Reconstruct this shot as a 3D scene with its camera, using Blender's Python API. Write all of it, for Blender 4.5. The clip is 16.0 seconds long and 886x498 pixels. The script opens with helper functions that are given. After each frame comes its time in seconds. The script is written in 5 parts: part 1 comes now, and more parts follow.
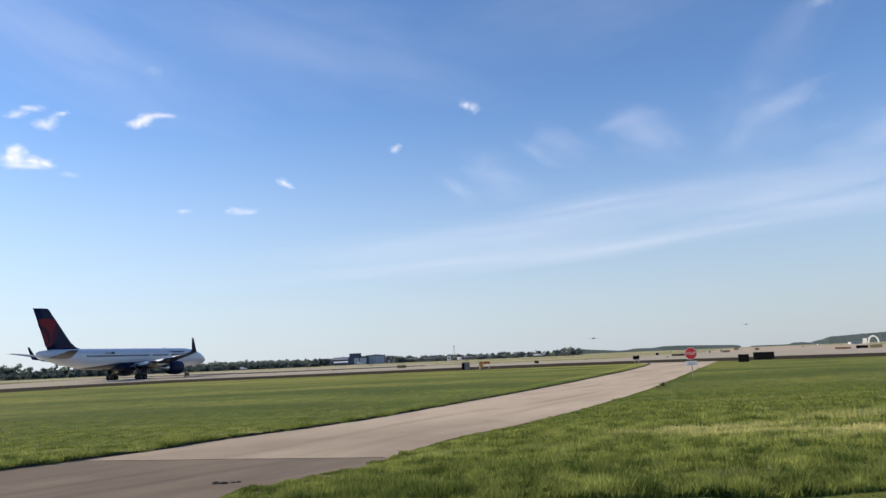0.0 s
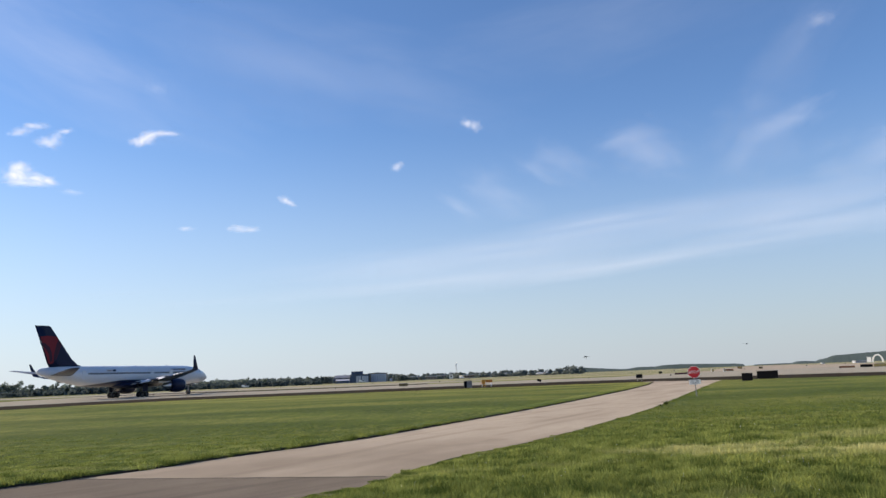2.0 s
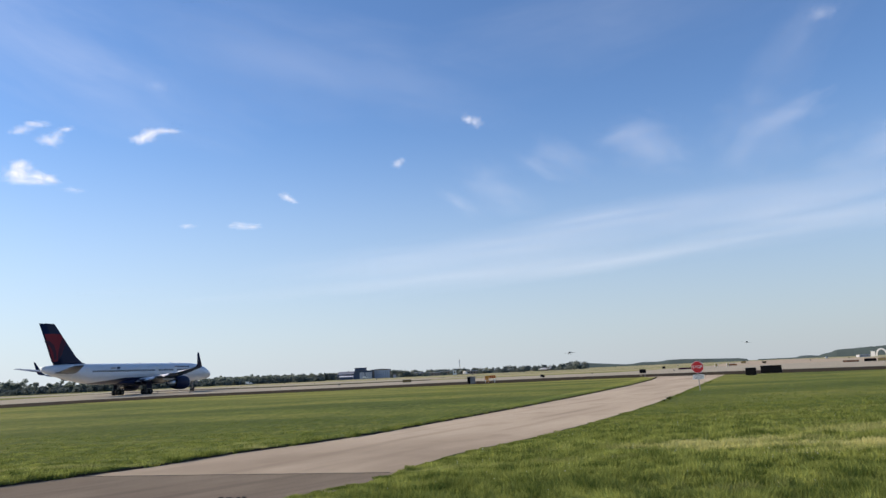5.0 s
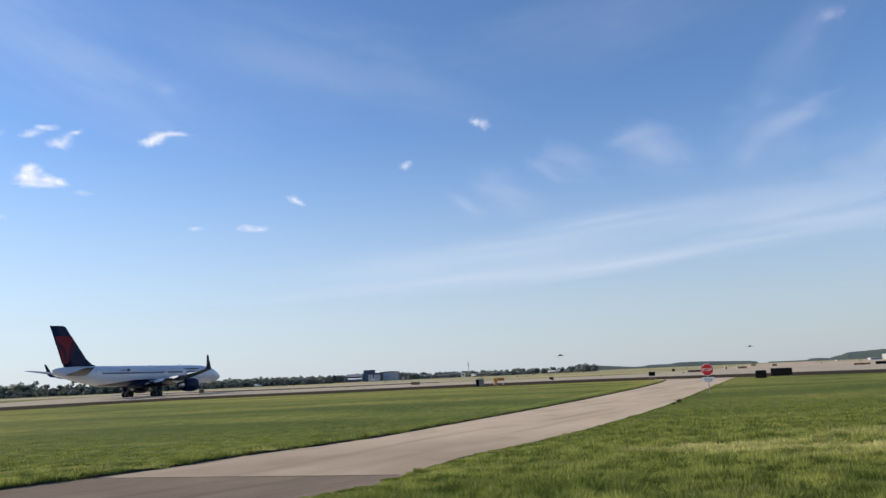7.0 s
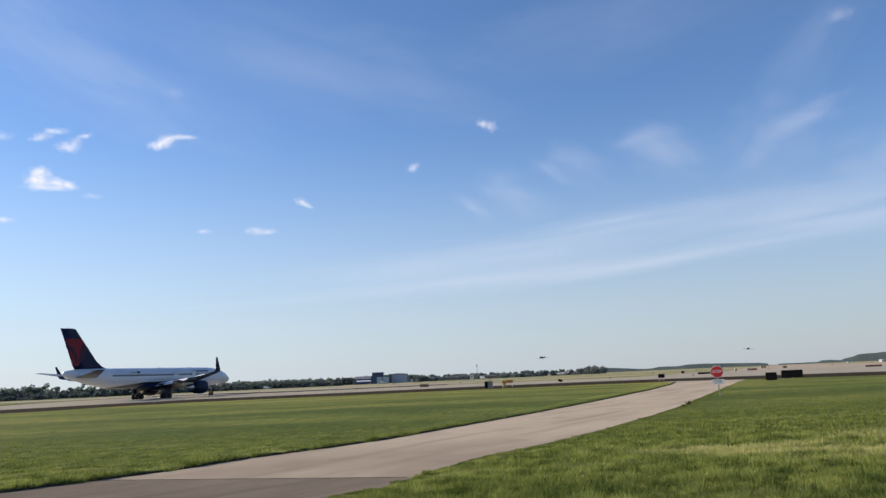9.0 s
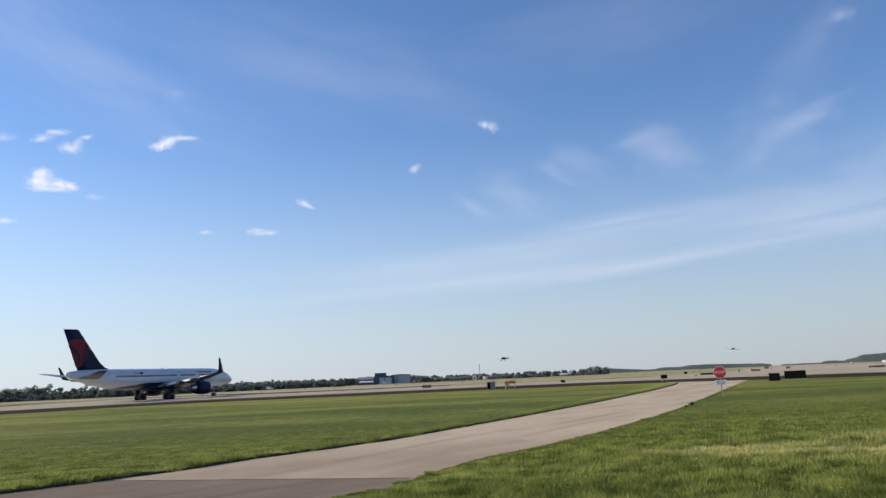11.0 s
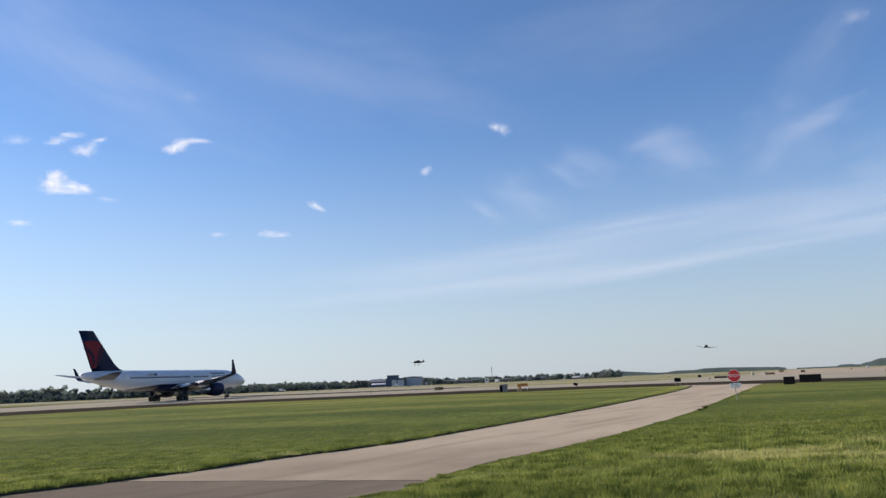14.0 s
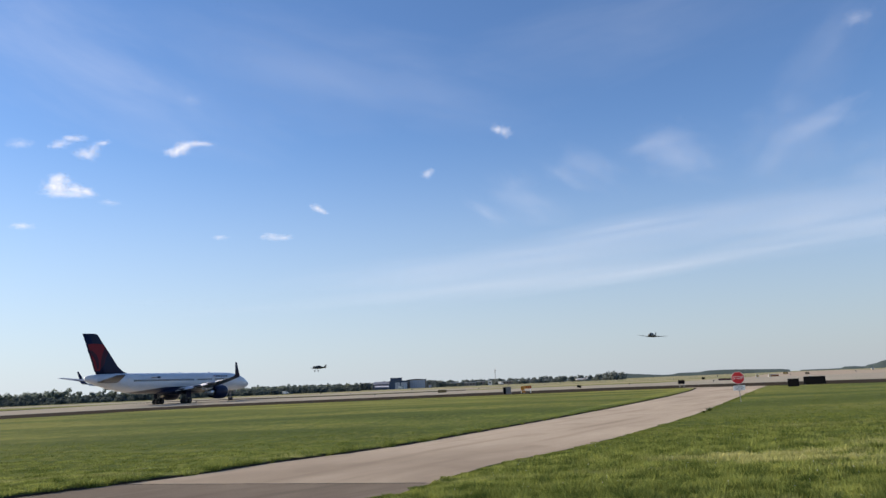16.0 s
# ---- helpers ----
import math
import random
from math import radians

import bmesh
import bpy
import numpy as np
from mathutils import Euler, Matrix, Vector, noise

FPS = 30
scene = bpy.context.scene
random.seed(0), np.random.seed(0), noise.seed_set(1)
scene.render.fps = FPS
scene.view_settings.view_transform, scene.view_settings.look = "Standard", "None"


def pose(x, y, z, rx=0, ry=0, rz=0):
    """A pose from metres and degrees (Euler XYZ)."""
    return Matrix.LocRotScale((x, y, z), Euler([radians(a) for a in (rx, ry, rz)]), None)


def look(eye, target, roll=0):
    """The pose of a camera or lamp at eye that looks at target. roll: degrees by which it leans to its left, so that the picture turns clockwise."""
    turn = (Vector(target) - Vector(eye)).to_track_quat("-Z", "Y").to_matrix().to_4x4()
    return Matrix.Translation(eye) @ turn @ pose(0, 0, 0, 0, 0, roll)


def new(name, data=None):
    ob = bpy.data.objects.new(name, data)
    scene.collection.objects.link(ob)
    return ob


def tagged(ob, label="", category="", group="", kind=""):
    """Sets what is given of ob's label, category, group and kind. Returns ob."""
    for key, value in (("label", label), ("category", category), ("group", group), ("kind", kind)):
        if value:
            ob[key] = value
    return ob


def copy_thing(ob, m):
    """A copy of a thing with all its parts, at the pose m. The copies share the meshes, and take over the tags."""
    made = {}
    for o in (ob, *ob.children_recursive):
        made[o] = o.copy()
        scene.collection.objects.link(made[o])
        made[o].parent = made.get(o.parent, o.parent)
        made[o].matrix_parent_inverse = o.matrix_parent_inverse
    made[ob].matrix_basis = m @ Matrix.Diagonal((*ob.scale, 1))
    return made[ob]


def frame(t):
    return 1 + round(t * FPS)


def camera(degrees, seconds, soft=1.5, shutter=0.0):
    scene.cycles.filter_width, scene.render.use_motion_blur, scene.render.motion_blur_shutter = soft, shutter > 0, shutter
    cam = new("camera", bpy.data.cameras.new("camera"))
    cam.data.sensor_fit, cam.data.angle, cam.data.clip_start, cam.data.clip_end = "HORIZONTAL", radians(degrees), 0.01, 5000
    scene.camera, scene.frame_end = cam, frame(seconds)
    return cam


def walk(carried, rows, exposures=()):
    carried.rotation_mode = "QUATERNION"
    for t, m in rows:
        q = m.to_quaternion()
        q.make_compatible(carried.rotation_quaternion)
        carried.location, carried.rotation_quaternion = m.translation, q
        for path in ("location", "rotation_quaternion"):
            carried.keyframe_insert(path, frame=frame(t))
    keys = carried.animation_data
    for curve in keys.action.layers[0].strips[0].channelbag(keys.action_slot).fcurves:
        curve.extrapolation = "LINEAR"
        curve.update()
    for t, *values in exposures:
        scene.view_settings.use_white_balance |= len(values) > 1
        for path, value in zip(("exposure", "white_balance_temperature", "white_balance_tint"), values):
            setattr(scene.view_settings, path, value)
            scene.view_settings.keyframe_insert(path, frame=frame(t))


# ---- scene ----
EYE = 2.05
cam = camera(60.29, 16.0, soft=1.45)
walk(cam, [
    (0.0, pose(0, 0, EYE, 97.988, 2.402, 0.224)),
    (0.5, pose(0, 0, EYE, 98.157, 2.235, 0.236)),
    (1.0, pose(0, 0, EYE, 98.687, 2.075, 0.140)),
    (1.5, pose(0, 0, EYE, 99.136, 2.083, 0.259)),
    (2.0, pose(0, 0, EYE, 99.327, 2.291, 0.385)),
    (2.5, pose(0, 0, EYE, 99.360, 2.356, 0.388)),
    (3.0, pose(0, 0, EYE, 99.343, 2.423, 0.425)),
    (3.5, pose(0, 0, EYE, 99.228, 2.465, 0.517)),
    (4.0, pose(0, 0, EYE, 99.047, 2.495, 0.556)),
    (6.5, pose(0, 0, EYE, 99.054, 2.557, 1.028)),
    (7.0, pose(0, 0, EYE, 99.250, 2.496, 1.275)),
    (7.5, pose(0, 0, EYE, 99.325, 2.440, 1.430)),
    (8.0, pose(0, 0, EYE, 99.331, 2.440, 1.606)),
    (8.5, pose(0, 0, EYE, 99.404, 2.434, 1.819)),
    (9.0, pose(0, 0, EYE, 99.438, 2.517, 1.917)),
    (11.5, pose(0, 0, EYE, 99.503, 2.507, 2.126)),
    (12.0, pose(0, 0, EYE, 99.488, 2.474, 2.151)),
    (12.5, pose(0, 0, EYE, 99.635, 2.390, 2.301)),
    (13.0, pose(0, 0, EYE, 99.787, 2.342, 2.622)),
    (13.5, pose(0, 0, EYE, 99.773, 2.334, 2.923)),
    (14.0, pose(0, 0, EYE, 99.713, 2.331, 3.013)),
    (14.5, pose(0, 0, EYE, 99.698, 2.376, 3.053)),
    (15.0, pose(0, 0, EYE, 99.754, 2.396, 3.136)),
    (15.5, pose(0, 0, EYE, 99.774, 2.397, 3.207)),
    (16.0, pose(0, 0, EYE, 99.903, 2.397, 3.262)),
], [(0.0, 0.33, 6500, 15), (1.0, 0.31, 6500, 15), (2.0, 0.28, 6500, 15), (6.5, 0.25, 6500, 15), (9.0, 0.2, 6500, 15), (16.0, 0.21, 6500, 15)])

# ---------- world, sun, exposure ----------
SUN_AZ, SUN_EL = -80.0, 30.0   # degrees: azimuth from straight ahead (+y), positive to the right
world = bpy.data.worlds.new("world")
scene.world = world
world.use_nodes = True
wn = world.node_tree.nodes
wl = world.node_tree.links
sky = wn.new("ShaderNodeTexSky")
sky.sky_type = "NISHITA"
sky.sun_disc = False
sky.sun_elevation = radians(SUN_EL)
sky.sun_rotation = radians(SUN_AZ)
sky.altitude = 200
sky.air_density, sky.dust_density, sky.ozone_density = 1.0, 0.1, 4.0
vivid = wn.new("ShaderNodeHueSaturation")
vivid.inputs["Saturation"].default_value = 1.09
vivid.inputs["Hue"].default_value = 0.502
wl.new(sky.outputs[0], vivid.inputs["Color"])
# pale summer haze low over the horizon, brighter on the sun's side
way = wn.new("ShaderNodeTexCoord")
axes = wn.new("ShaderNodeSeparateXYZ")
wl.new(way.outputs["Generated"], axes.inputs[0])
low = wn.new("ShaderNodeMapRange")
low.interpolation_type = "SMOOTHSTEP"
for k, v in ((1, -0.08), (2, 0.34), (3, 0.97), (4, 0.0)):
    low.inputs[k].default_value = v
wl.new(axes.outputs[2], low.inputs[0])
glare = wn.new("ShaderNodeMapRange")
for k, v in ((1, -0.7), (2, 0.7), (3, 1.3), (4, 0.76)):
    glare.inputs[k].default_value = v
wl.new(axes.outputs[0], glare.inputs[0])
haze = wn.new("ShaderNodeVectorMath")
haze.operation = "SCALE"
haze.inputs[0].default_value = (3.2, 3.8, 4.25)
wl.new(glare.outputs[0], haze.inputs["Scale"])
air = wn.new("ShaderNodeMix")
air.data_type = "RGBA"
wl.new(low.outputs[0], air.inputs[0])
wl.new(vivid.outputs[0], air.inputs[6])
wl.new(haze.outputs[0], air.inputs[7])
wl.new(air.outputs[2], wn["Background"].inputs[0])
wn["Background"].inputs[1].default_value = 0.13
sun = new("sun", bpy.data.lights.new("sun", "SUN"))
sun.data.energy, sun.data.angle, sun.data.color = 5.0, radians(0.55), (1.0, 0.87, 0.66)
sun_dir = Vector((math.sin(radians(SUN_AZ)) * math.cos(radians(SUN_EL)), math.cos(radians(SUN_AZ)) * math.cos(radians(SUN_EL)), math.sin(radians(SUN_EL))))
sun.matrix_world = look(sun_dir * 50, (0, 0, 0))


# ---------- materials ----------
def material(name, color, rough=0.6, metal=0.0, vary=0.12, scale=1.0, fine=8.0, bump=0.0, coat=0.0, per_object=0.0, gloss=0.5):
    """A principled material with colour variation at two scales and fine relief, in object space."""
    m = bpy.data.materials.new(name)
    m.use_nodes = True
    n, l = m.node_tree.nodes, m.node_tree.links
    p = n["Principled BSDF"]
    p.inputs["Roughness"].default_value, p.inputs["Metallic"].default_value = rough, metal
    p.inputs["Coat Weight"].default_value = coat
    p.inputs["Specular IOR Level"].default_value = gloss
    co = n.new("ShaderNodeTexCoord")
    a, b = n.new("ShaderNodeTexNoise"), n.new("ShaderNodeTexNoise")
    a.inputs["Scale"].default_value, b.inputs["Scale"].default_value = scale, scale * fine
    a.inputs["Detail"].default_value, b.inputs["Detail"].default_value = 4, 6
    add = n.new("ShaderNodeMath")
    add.operation = "ADD"
    for tex in (a, b):
        l.new(co.outputs["Object"], tex.inputs["Vector"])
    l.new(a.outputs[0], add.inputs[0])
    l.new(b.outputs[0], add.inputs[1])
    ramp = n.new("ShaderNodeMapRange")
    ramp.inputs[1].default_value, ramp.inputs[2].default_value = 0.65, 1.35
    ramp.inputs[3].default_value, ramp.inputs[4].default_value = 1 - vary, 1 + vary
    l.new(add.outputs[0], ramp.inputs[0])
    mul = n.new("ShaderNodeVectorMath")
    mul.operation = "SCALE"
    mul.inputs[0].default_value = color[:3]
    l.new(ramp.outputs[0], mul.inputs["Scale"])
    out = mul.outputs[0]
    if per_object:
        info = n.new("ShaderNodeObjectInfo")
        r2 = n.new("ShaderNodeMapRange")
        r2.inputs[3].default_value, r2.inputs[4].default_value = 1 - per_object, 1 + per_object
        l.new(info.outputs["Random"], r2.inputs[0])
        m2 = n.new("ShaderNodeVectorMath")
        m2.operation = "SCALE"
        l.new(out, m2.inputs[0])
        l.new(r2.outputs[0], m2.inputs["Scale"])
        out = m2.outputs[0]
    l.new(out, p.inputs["Base Color"])
    if bump:
        bp = n.new("ShaderNodeBump")
        bp.inputs["Strength"].default_value, bp.inputs["Distance"].default_value = 0.6, bump
        l.new(b.outputs[0], bp.inputs["Height"])
        l.new(bp.outputs[0], p.inputs["Normal"])
    return m


def node(m, kind, **values):
    """A node of m with some of its inputs set by name or number."""
    nd = m.node_tree.nodes.new(kind)
    for key, value in values.items():
        if key == "op":
            nd.operation = value
        else:
            nd.inputs[int(key[1:]) if key[1:].isdigit() else key].default_value = value
    return nd


def foliage(name, dark, light, glow=0.35, scale=0.6, straw=None, spread=1.1):
    """Leaves or blades: diffuse with some light passing through, varied piece by piece and in patches."""
    m = bpy.data.materials.new(name)
    m.use_nodes = True
    n, l = m.node_tree.nodes, m.node_tree.links
    n.remove(n["Principled BSDF"])
    geo = n.new("ShaderNodeNewGeometry")
    tex = node(m, "ShaderNodeTexNoise", Scale=scale, Detail=3.0)
    l.new(geo.outputs["Position"], tex.inputs["Vector"])
    mixf = node(m, "ShaderNodeMath", op="MULTIPLY_ADD", _1=spread, _2=0.05 - spread / 2)
    l.new(geo.outputs["Random Per Island"], mixf.inputs[0])
    add = node(m, "ShaderNodeMath", op="ADD")
    add.use_clamp = True
    l.new(mixf.outputs[0], add.inputs[0])
    sub = node(m, "ShaderNodeMapRange", _1=0.34, _2=0.66, _3=0.0, _4=0.9)
    l.new(tex.outputs[0], sub.inputs[0])
    l.new(sub.outputs[0], add.inputs[1])
    mix = n.new("ShaderNodeMix")
    mix.data_type = "RGBA"
    mix.inputs[6].default_value, mix.inputs[7].default_value = (*dark, 1), (*light, 1)
    l.new(add.outputs[0], mix.inputs[0])
    out = mix.outputs[2]
    if straw:
        mp = n.new("ShaderNodeMapping")
        mp.inputs["Scale"].default_value = (0.32, 1.3, 1)
        mp.inputs["Rotation"].default_value = (0, 0, 0.06)
        mp.inputs["Location"].default_value = (3.1, 1.7, 0)
        band = node(m, "ShaderNodeTexNoise", Scale=0.5, Detail=6.0)
        l.new(geo.outputs["Position"], mp.inputs[0])
        l.new(mp.outputs[0], band.inputs["Vector"])
        worn = n.new("ShaderNodeMapping")
        worn.vector_type = "TEXTURE"
        worn.inputs["Location"].default_value = (7.8, 18.0, 0)
        worn.inputs["Rotation"].default_value = (0, 0, -0.32)
        worn.inputs["Scale"].default_value = (6.0, 1.6, 50)
        l.new(geo.outputs["Position"], worn.inputs[0])
        dist = node(m, "ShaderNodeVectorMath", op="LENGTH")
        l.new(worn.outputs[0], dist.inputs[0])
        core = node(m, "ShaderNodeMapRange", _1=0.0, _2=1.3, _3=0.2, _4=-0.05)
        l.new(dist.outputs["Value"], core.inputs[0])
        both = node(m, "ShaderNodeMath", op="ADD")
        l.new(band.outputs[0], both.inputs[0])
        l.new(core.outputs[0], both.inputs[1])
        r = node(m, "ShaderNodeMapRange", _1=0.52, _2=0.71, _3=0.0, _4=0.9)
        l.new(both.outputs[0], r.inputs[0])
        x = n.new("ShaderNodeMix")
        x.data_type = "RGBA"
        x.inputs[7].default_value = (*straw, 1)
        l.new(r.outputs[0], x.inputs[0])
        l.new(out, x.inputs[6])
        out = x.outputs[2]
        sep = n.new("ShaderNodeSeparateXYZ")
        l.new(geo.outputs["Position"], sep.inputs[0])
        # clumps of blades turn darker green below y 15.2
        near = node(m, "ShaderNodeMapRange", _1=15.2, _2=12.8, _3=0.0, _4=0.5)
        l.new(sep.outputs[1], near.inputs[0])
        clumps = node(m, "ShaderNodeTexNoise", Scale=0.9, Detail=5.0)
        l.new(geo.outputs["Position"], clumps.inputs["Vector"])
        rc = node(m, "ShaderNodeMapRange", _1=0.4, _2=0.56)
        l.new(clumps.outputs[0], rc.inputs[0])
        near_dark = node(m, "ShaderNodeMath", op="MULTIPLY")
        l.new(near.outputs[0], near_dark.inputs[0])
        l.new(rc.outputs[0], near_dark.inputs[1])
        g = n.new("ShaderNodeMix")
        g.data_type = "RGBA"
        g.inputs[7].default_value = (0.075, 0.115, 0.03, 1)
        l.new(near_dark.outputs[0], g.inputs[0])
        l.new(out, g.inputs[6])
        out = g.outputs[2]
        mown = node(m, "ShaderNodeMapRange", _1=18.0, _2=36.0, _3=0.0, _4=0.72)
        l.new(sep.outputs[1], mown.inputs[0])
        k = n.new("ShaderNodeMix")
        k.data_type = "RGBA"
        k.inputs[7].default_value = (0.14, 0.175, 0.04, 1)
        l.new(mown.outputs[0], k.inputs[0])
        l.new(out, k.inputs[6])
        out = k.outputs[2]
    d, t, s = n.new("ShaderNodeBsdfDiffuse"), n.new("ShaderNodeBsdfTranslucent"), node(m, "ShaderNodeMixShader", _0=glow)
    l.new(out, d.inputs[0])
    l.new(out, t.inputs[0])
    l.new(d.outputs[0], s.inputs[1])
    l.new(t.outputs[0], s.inputs[2])
    l.new(s.outputs[0], n["Material Output"].inputs[0])
    return m


def ground_material():
    """Mown grass: green near the pavements, drier and paler out on the airfield, with mower streaks and patches."""
    m = bpy.data.materials.new("mown_grass")
    m.use_nodes = True
    n, l = m.node_tree.nodes, m.node_tree.links
    p = n["Principled BSDF"]
    p.inputs["Roughness"].default_value = 0.95
    p.inputs["Specular IOR Level"].default_value = 0.1
    geo = n.new("ShaderNodeNewGeometry")

    def noise_at(scale, stretch=(1, 1, 1), detail=5.0, turn=0.0):
        mp = n.new("ShaderNodeMapping")
        mp.inputs["Scale"].default_value = stretch
        mp.inputs["Rotation"].default_value = (0, 0, turn)
        t = node(m, "ShaderNodeTexNoise", Scale=scale, Detail=detail)
        l.new(geo.outputs["Position"], mp.inputs[0])
        l.new(mp.outputs[0], t.inputs["Vector"])
        return t.outputs[0]

    def mix(fac, a, b):
        x = n.new("ShaderNodeMix")
        x.data_type = "RGBA"
        for k, v in ((0, fac), (6, a), (7, b)):
            if isinstance(v, tuple):
                x.inputs[k].default_value = (*v, 1)
            else:
                l.new(v, x.inputs[k])
        return x.outputs[2]

    def ramp(v, lo, hi, a=0.0, b=1.0):
        r = node(m, "ShaderNodeMapRange", _1=lo, _2=hi, _3=a, _4=b)
        l.new(v, r.inputs[0])
        return r.outputs[0]

    green = mix(ramp(noise_at(0.3, (0.6, 0.5, 1), turn=0.1), 0.34, 0.68), GRASS_DARK, GRASS_LIGHT)
    green = mix(ramp(noise_at(0.06, (0.5, 1.1, 1), detail=8.0, turn=0.12), 0.46, 0.6, 0, 0.6), green, GRASS_YELLOW)
    green = mix(ramp(noise_at(1.3, (0.9, 0.3, 1), detail=8, turn=0.08), 0.44, 0.64, 0, 0.5), green, GRASS_DARK)
    green = mix(ramp(noise_at(3.2, (1.0, 0.22, 1), detail=6, turn=-0.1), 0.5, 0.68, 0, 0.45), green, GRASS_YELLOW)
    green = mix(ramp(noise_at(7.0, (1.0, 0.25, 1), detail=8), 0.44, 0.7, 0, 0.55), green, GRASS_DEEP)
    green = mix(ramp(noise_at(0.05, (0.35, 1.5, 1), detail=5.0, turn=0.15), 0.47, 0.56, 0, 0.75), green, GRASS_DARK)
    dry = mix(ramp(noise_at(0.016, (0.3, 2.4, 1), detail=7, turn=-0.2), 0.4, 0.54), DRY, DRY_GREEN)
    dry = mix(ramp(noise_at(0.25, (0.3, 1.5, 1)), 0.4, 0.75, 0, 0.5), dry, DRY_PALE)
    sep = n.new("ShaderNodeSeparateXYZ")
    l.new(geo.outputs["Position"], sep.inputs[0])
    far = ramp(sep.outputs[1], 165, 215)
    west = ramp(sep.outputs[0], -130, -40, 0.45, 1.0)
    both = node(m, "ShaderNodeMath", op="MULTIPLY")
    l.new(far, both.inputs[0])
    l.new(west, both.inputs[1])
    edge = ramp(sep.outputs[1], 52, 92, 0.0, 0.62)
    patch = ramp(noise_at(0.11, (0.5, 1.6, 1), detail=6.0, turn=0.05), 0.36, 0.6)
    drier = node(m, "ShaderNodeMath", op="MULTIPLY")
    l.new(edge, drier.inputs[0])
    l.new(patch, drier.inputs[1])
    green = mix(drier.outputs[0], green, GRASS_YELLOW)
    l.new(mix(both.outputs[0], green, dry), p.inputs["Base Color"])
    bp = node(m, "ShaderNodeBump", Strength=0.9, Distance=0.08)
    l.new(noise_at(14.0, detail=8), bp.inputs["Height"])
    l.new(bp.outputs[0], p.inputs["Normal"])
    return m


def pavement_material(name, light, dark, line, turn=0.0, grime=None):
    """Worn paving: blotches, tar-dark streaks along it, fine aggregate; grime: a stretch in y over which dirt gathers."""
    m = bpy.data.materials.new(name)
    m.use_nodes = True
    n, l = m.node_tree.nodes, m.node_tree.links
    p = n["Principled BSDF"]
    p.inputs["Roughness"].default_value = 0.95
    p.inputs["Specular IOR Level"].default_value = 0.02
    geo = n.new("ShaderNodeNewGeometry")

    def noise_at(scale, stretch, detail=6.0):
        mp = n.new("ShaderNodeMapping")
        mp.vector_type = "TEXTURE"
        mp.inputs["Scale"].default_value = tuple(1 / q for q in stretch)
        mp.inputs["Rotation"].default_value = (0, 0, turn)
        t = node(m, "ShaderNodeTexNoise", Scale=scale, Detail=detail)
        l.new(geo.outputs["Position"], mp.inputs[0])
        l.new(mp.outputs[0], t.inputs["Vector"])
        return t.outputs[0]

    def mix(fac, lo, hi, top, a, b):
        r = node(m, "ShaderNodeMapRange", _1=lo, _2=hi, _3=0.0, _4=top)
        l.new(fac, r.inputs[0])
        x = n.new("ShaderNodeMix")
        x.data_type = "RGBA"
        l.new(r.outputs[0], x.inputs[0])
        for k, v in ((6, a), (7, b)):
            if isinstance(v, tuple):
                x.inputs[k].default_value = (*v, 1)
            else:
                l.new(v, x.inputs[k])
        return x.outputs[2]

    c = mix(noise_at(0.35, (1, 0.3, 1)), 0.35, 0.7, 1.0, light, dark)
    c = mix(noise_at(2.4, (1, 0.35, 1), 9.0), 0.45, 0.68, 0.45, c, dark)
    c = mix(noise_at(0.8, (0.5, 0.5, 1), 10.0), 0.57, 0.7, 0.35, c, line)
    c = mix(noise_at(1.1, (1, 0.07, 1), 8.0), 0.53, 0.72, 0.5, c, line)
    c = mix(noise_at(0.22, (1, 0.45, 1), 9.0), 0.54, 0.68, 0.4, c, line)
    c = mix(noise_at(45.0, (1, 1, 1), 4.0), 0.4, 0.75, 0.35, c, line)
    if grime:
        sep = n.new("ShaderNodeSeparateXYZ")
        l.new(geo.outputs["Position"], sep.inputs[0])
        near = node(m, "ShaderNodeMapRange", _1=grime[0], _2=grime[1], _3=0.0, _4=0.6)
        l.new(sep.outputs[1], near.inputs[0])
        blot = node(m, "ShaderNodeMath", op="MULTIPLY")
        l.new(near.outputs[0], blot.inputs[0])
        l.new(noise_at(0.5, (1, 0.5, 1), 9.0), blot.inputs[1])
        c = mix(blot.outputs[0], 0.05, 0.4, 0.7, c, line)
    l.new(c, p.inputs["Base Color"])
    bp = node(m, "ShaderNodeBump", Strength=0.4, Distance=0.01)
    l.new(noise_at(60.0, (1, 1, 1)), bp.inputs["Height"])
    l.new(bp.outputs[0], p.inputs["Normal"])
    return m


GRASS_DARK, GRASS_LIGHT, GRASS_YELLOW, GRASS_DEEP = (0.06, 0.09, 0.017), (0.15, 0.182, 0.032), (0.27, 0.265, 0.065), (0.032, 0.05, 0.012)
DRY, DRY_GREEN, DRY_PALE = (0.37, 0.325, 0.195), (0.165, 0.18, 0.065), (0.42, 0.37, 0.26)
M_GROUND = ground_material()
M_ROAD = pavement_material("worn_service_road_asphalt", (0.48, 0.405, 0.31), (0.4, 0.335, 0.255), (0.21, 0.17, 0.13), turn=-0.52, grime=(30, 17.5))
M_OLD = pavement_material("older_grey_asphalt", (0.24, 0.203, 0.16), (0.15, 0.125, 0.098), (0.08, 0.067, 0.052), turn=-0.7)
M_SHOULDER = pavement_material("dark_shoulder_asphalt", (0.046, 0.036, 0.024), (0.034, 0.027, 0.018), (0.022, 0.018, 0.013), turn=-1.2)
M_CONCRETE = pavement_material("pale_taxiway_concrete", (0.39, 0.355, 0.28), (0.32, 0.295, 0.235), (0.22, 0.2, 0.165), turn=-1.2)
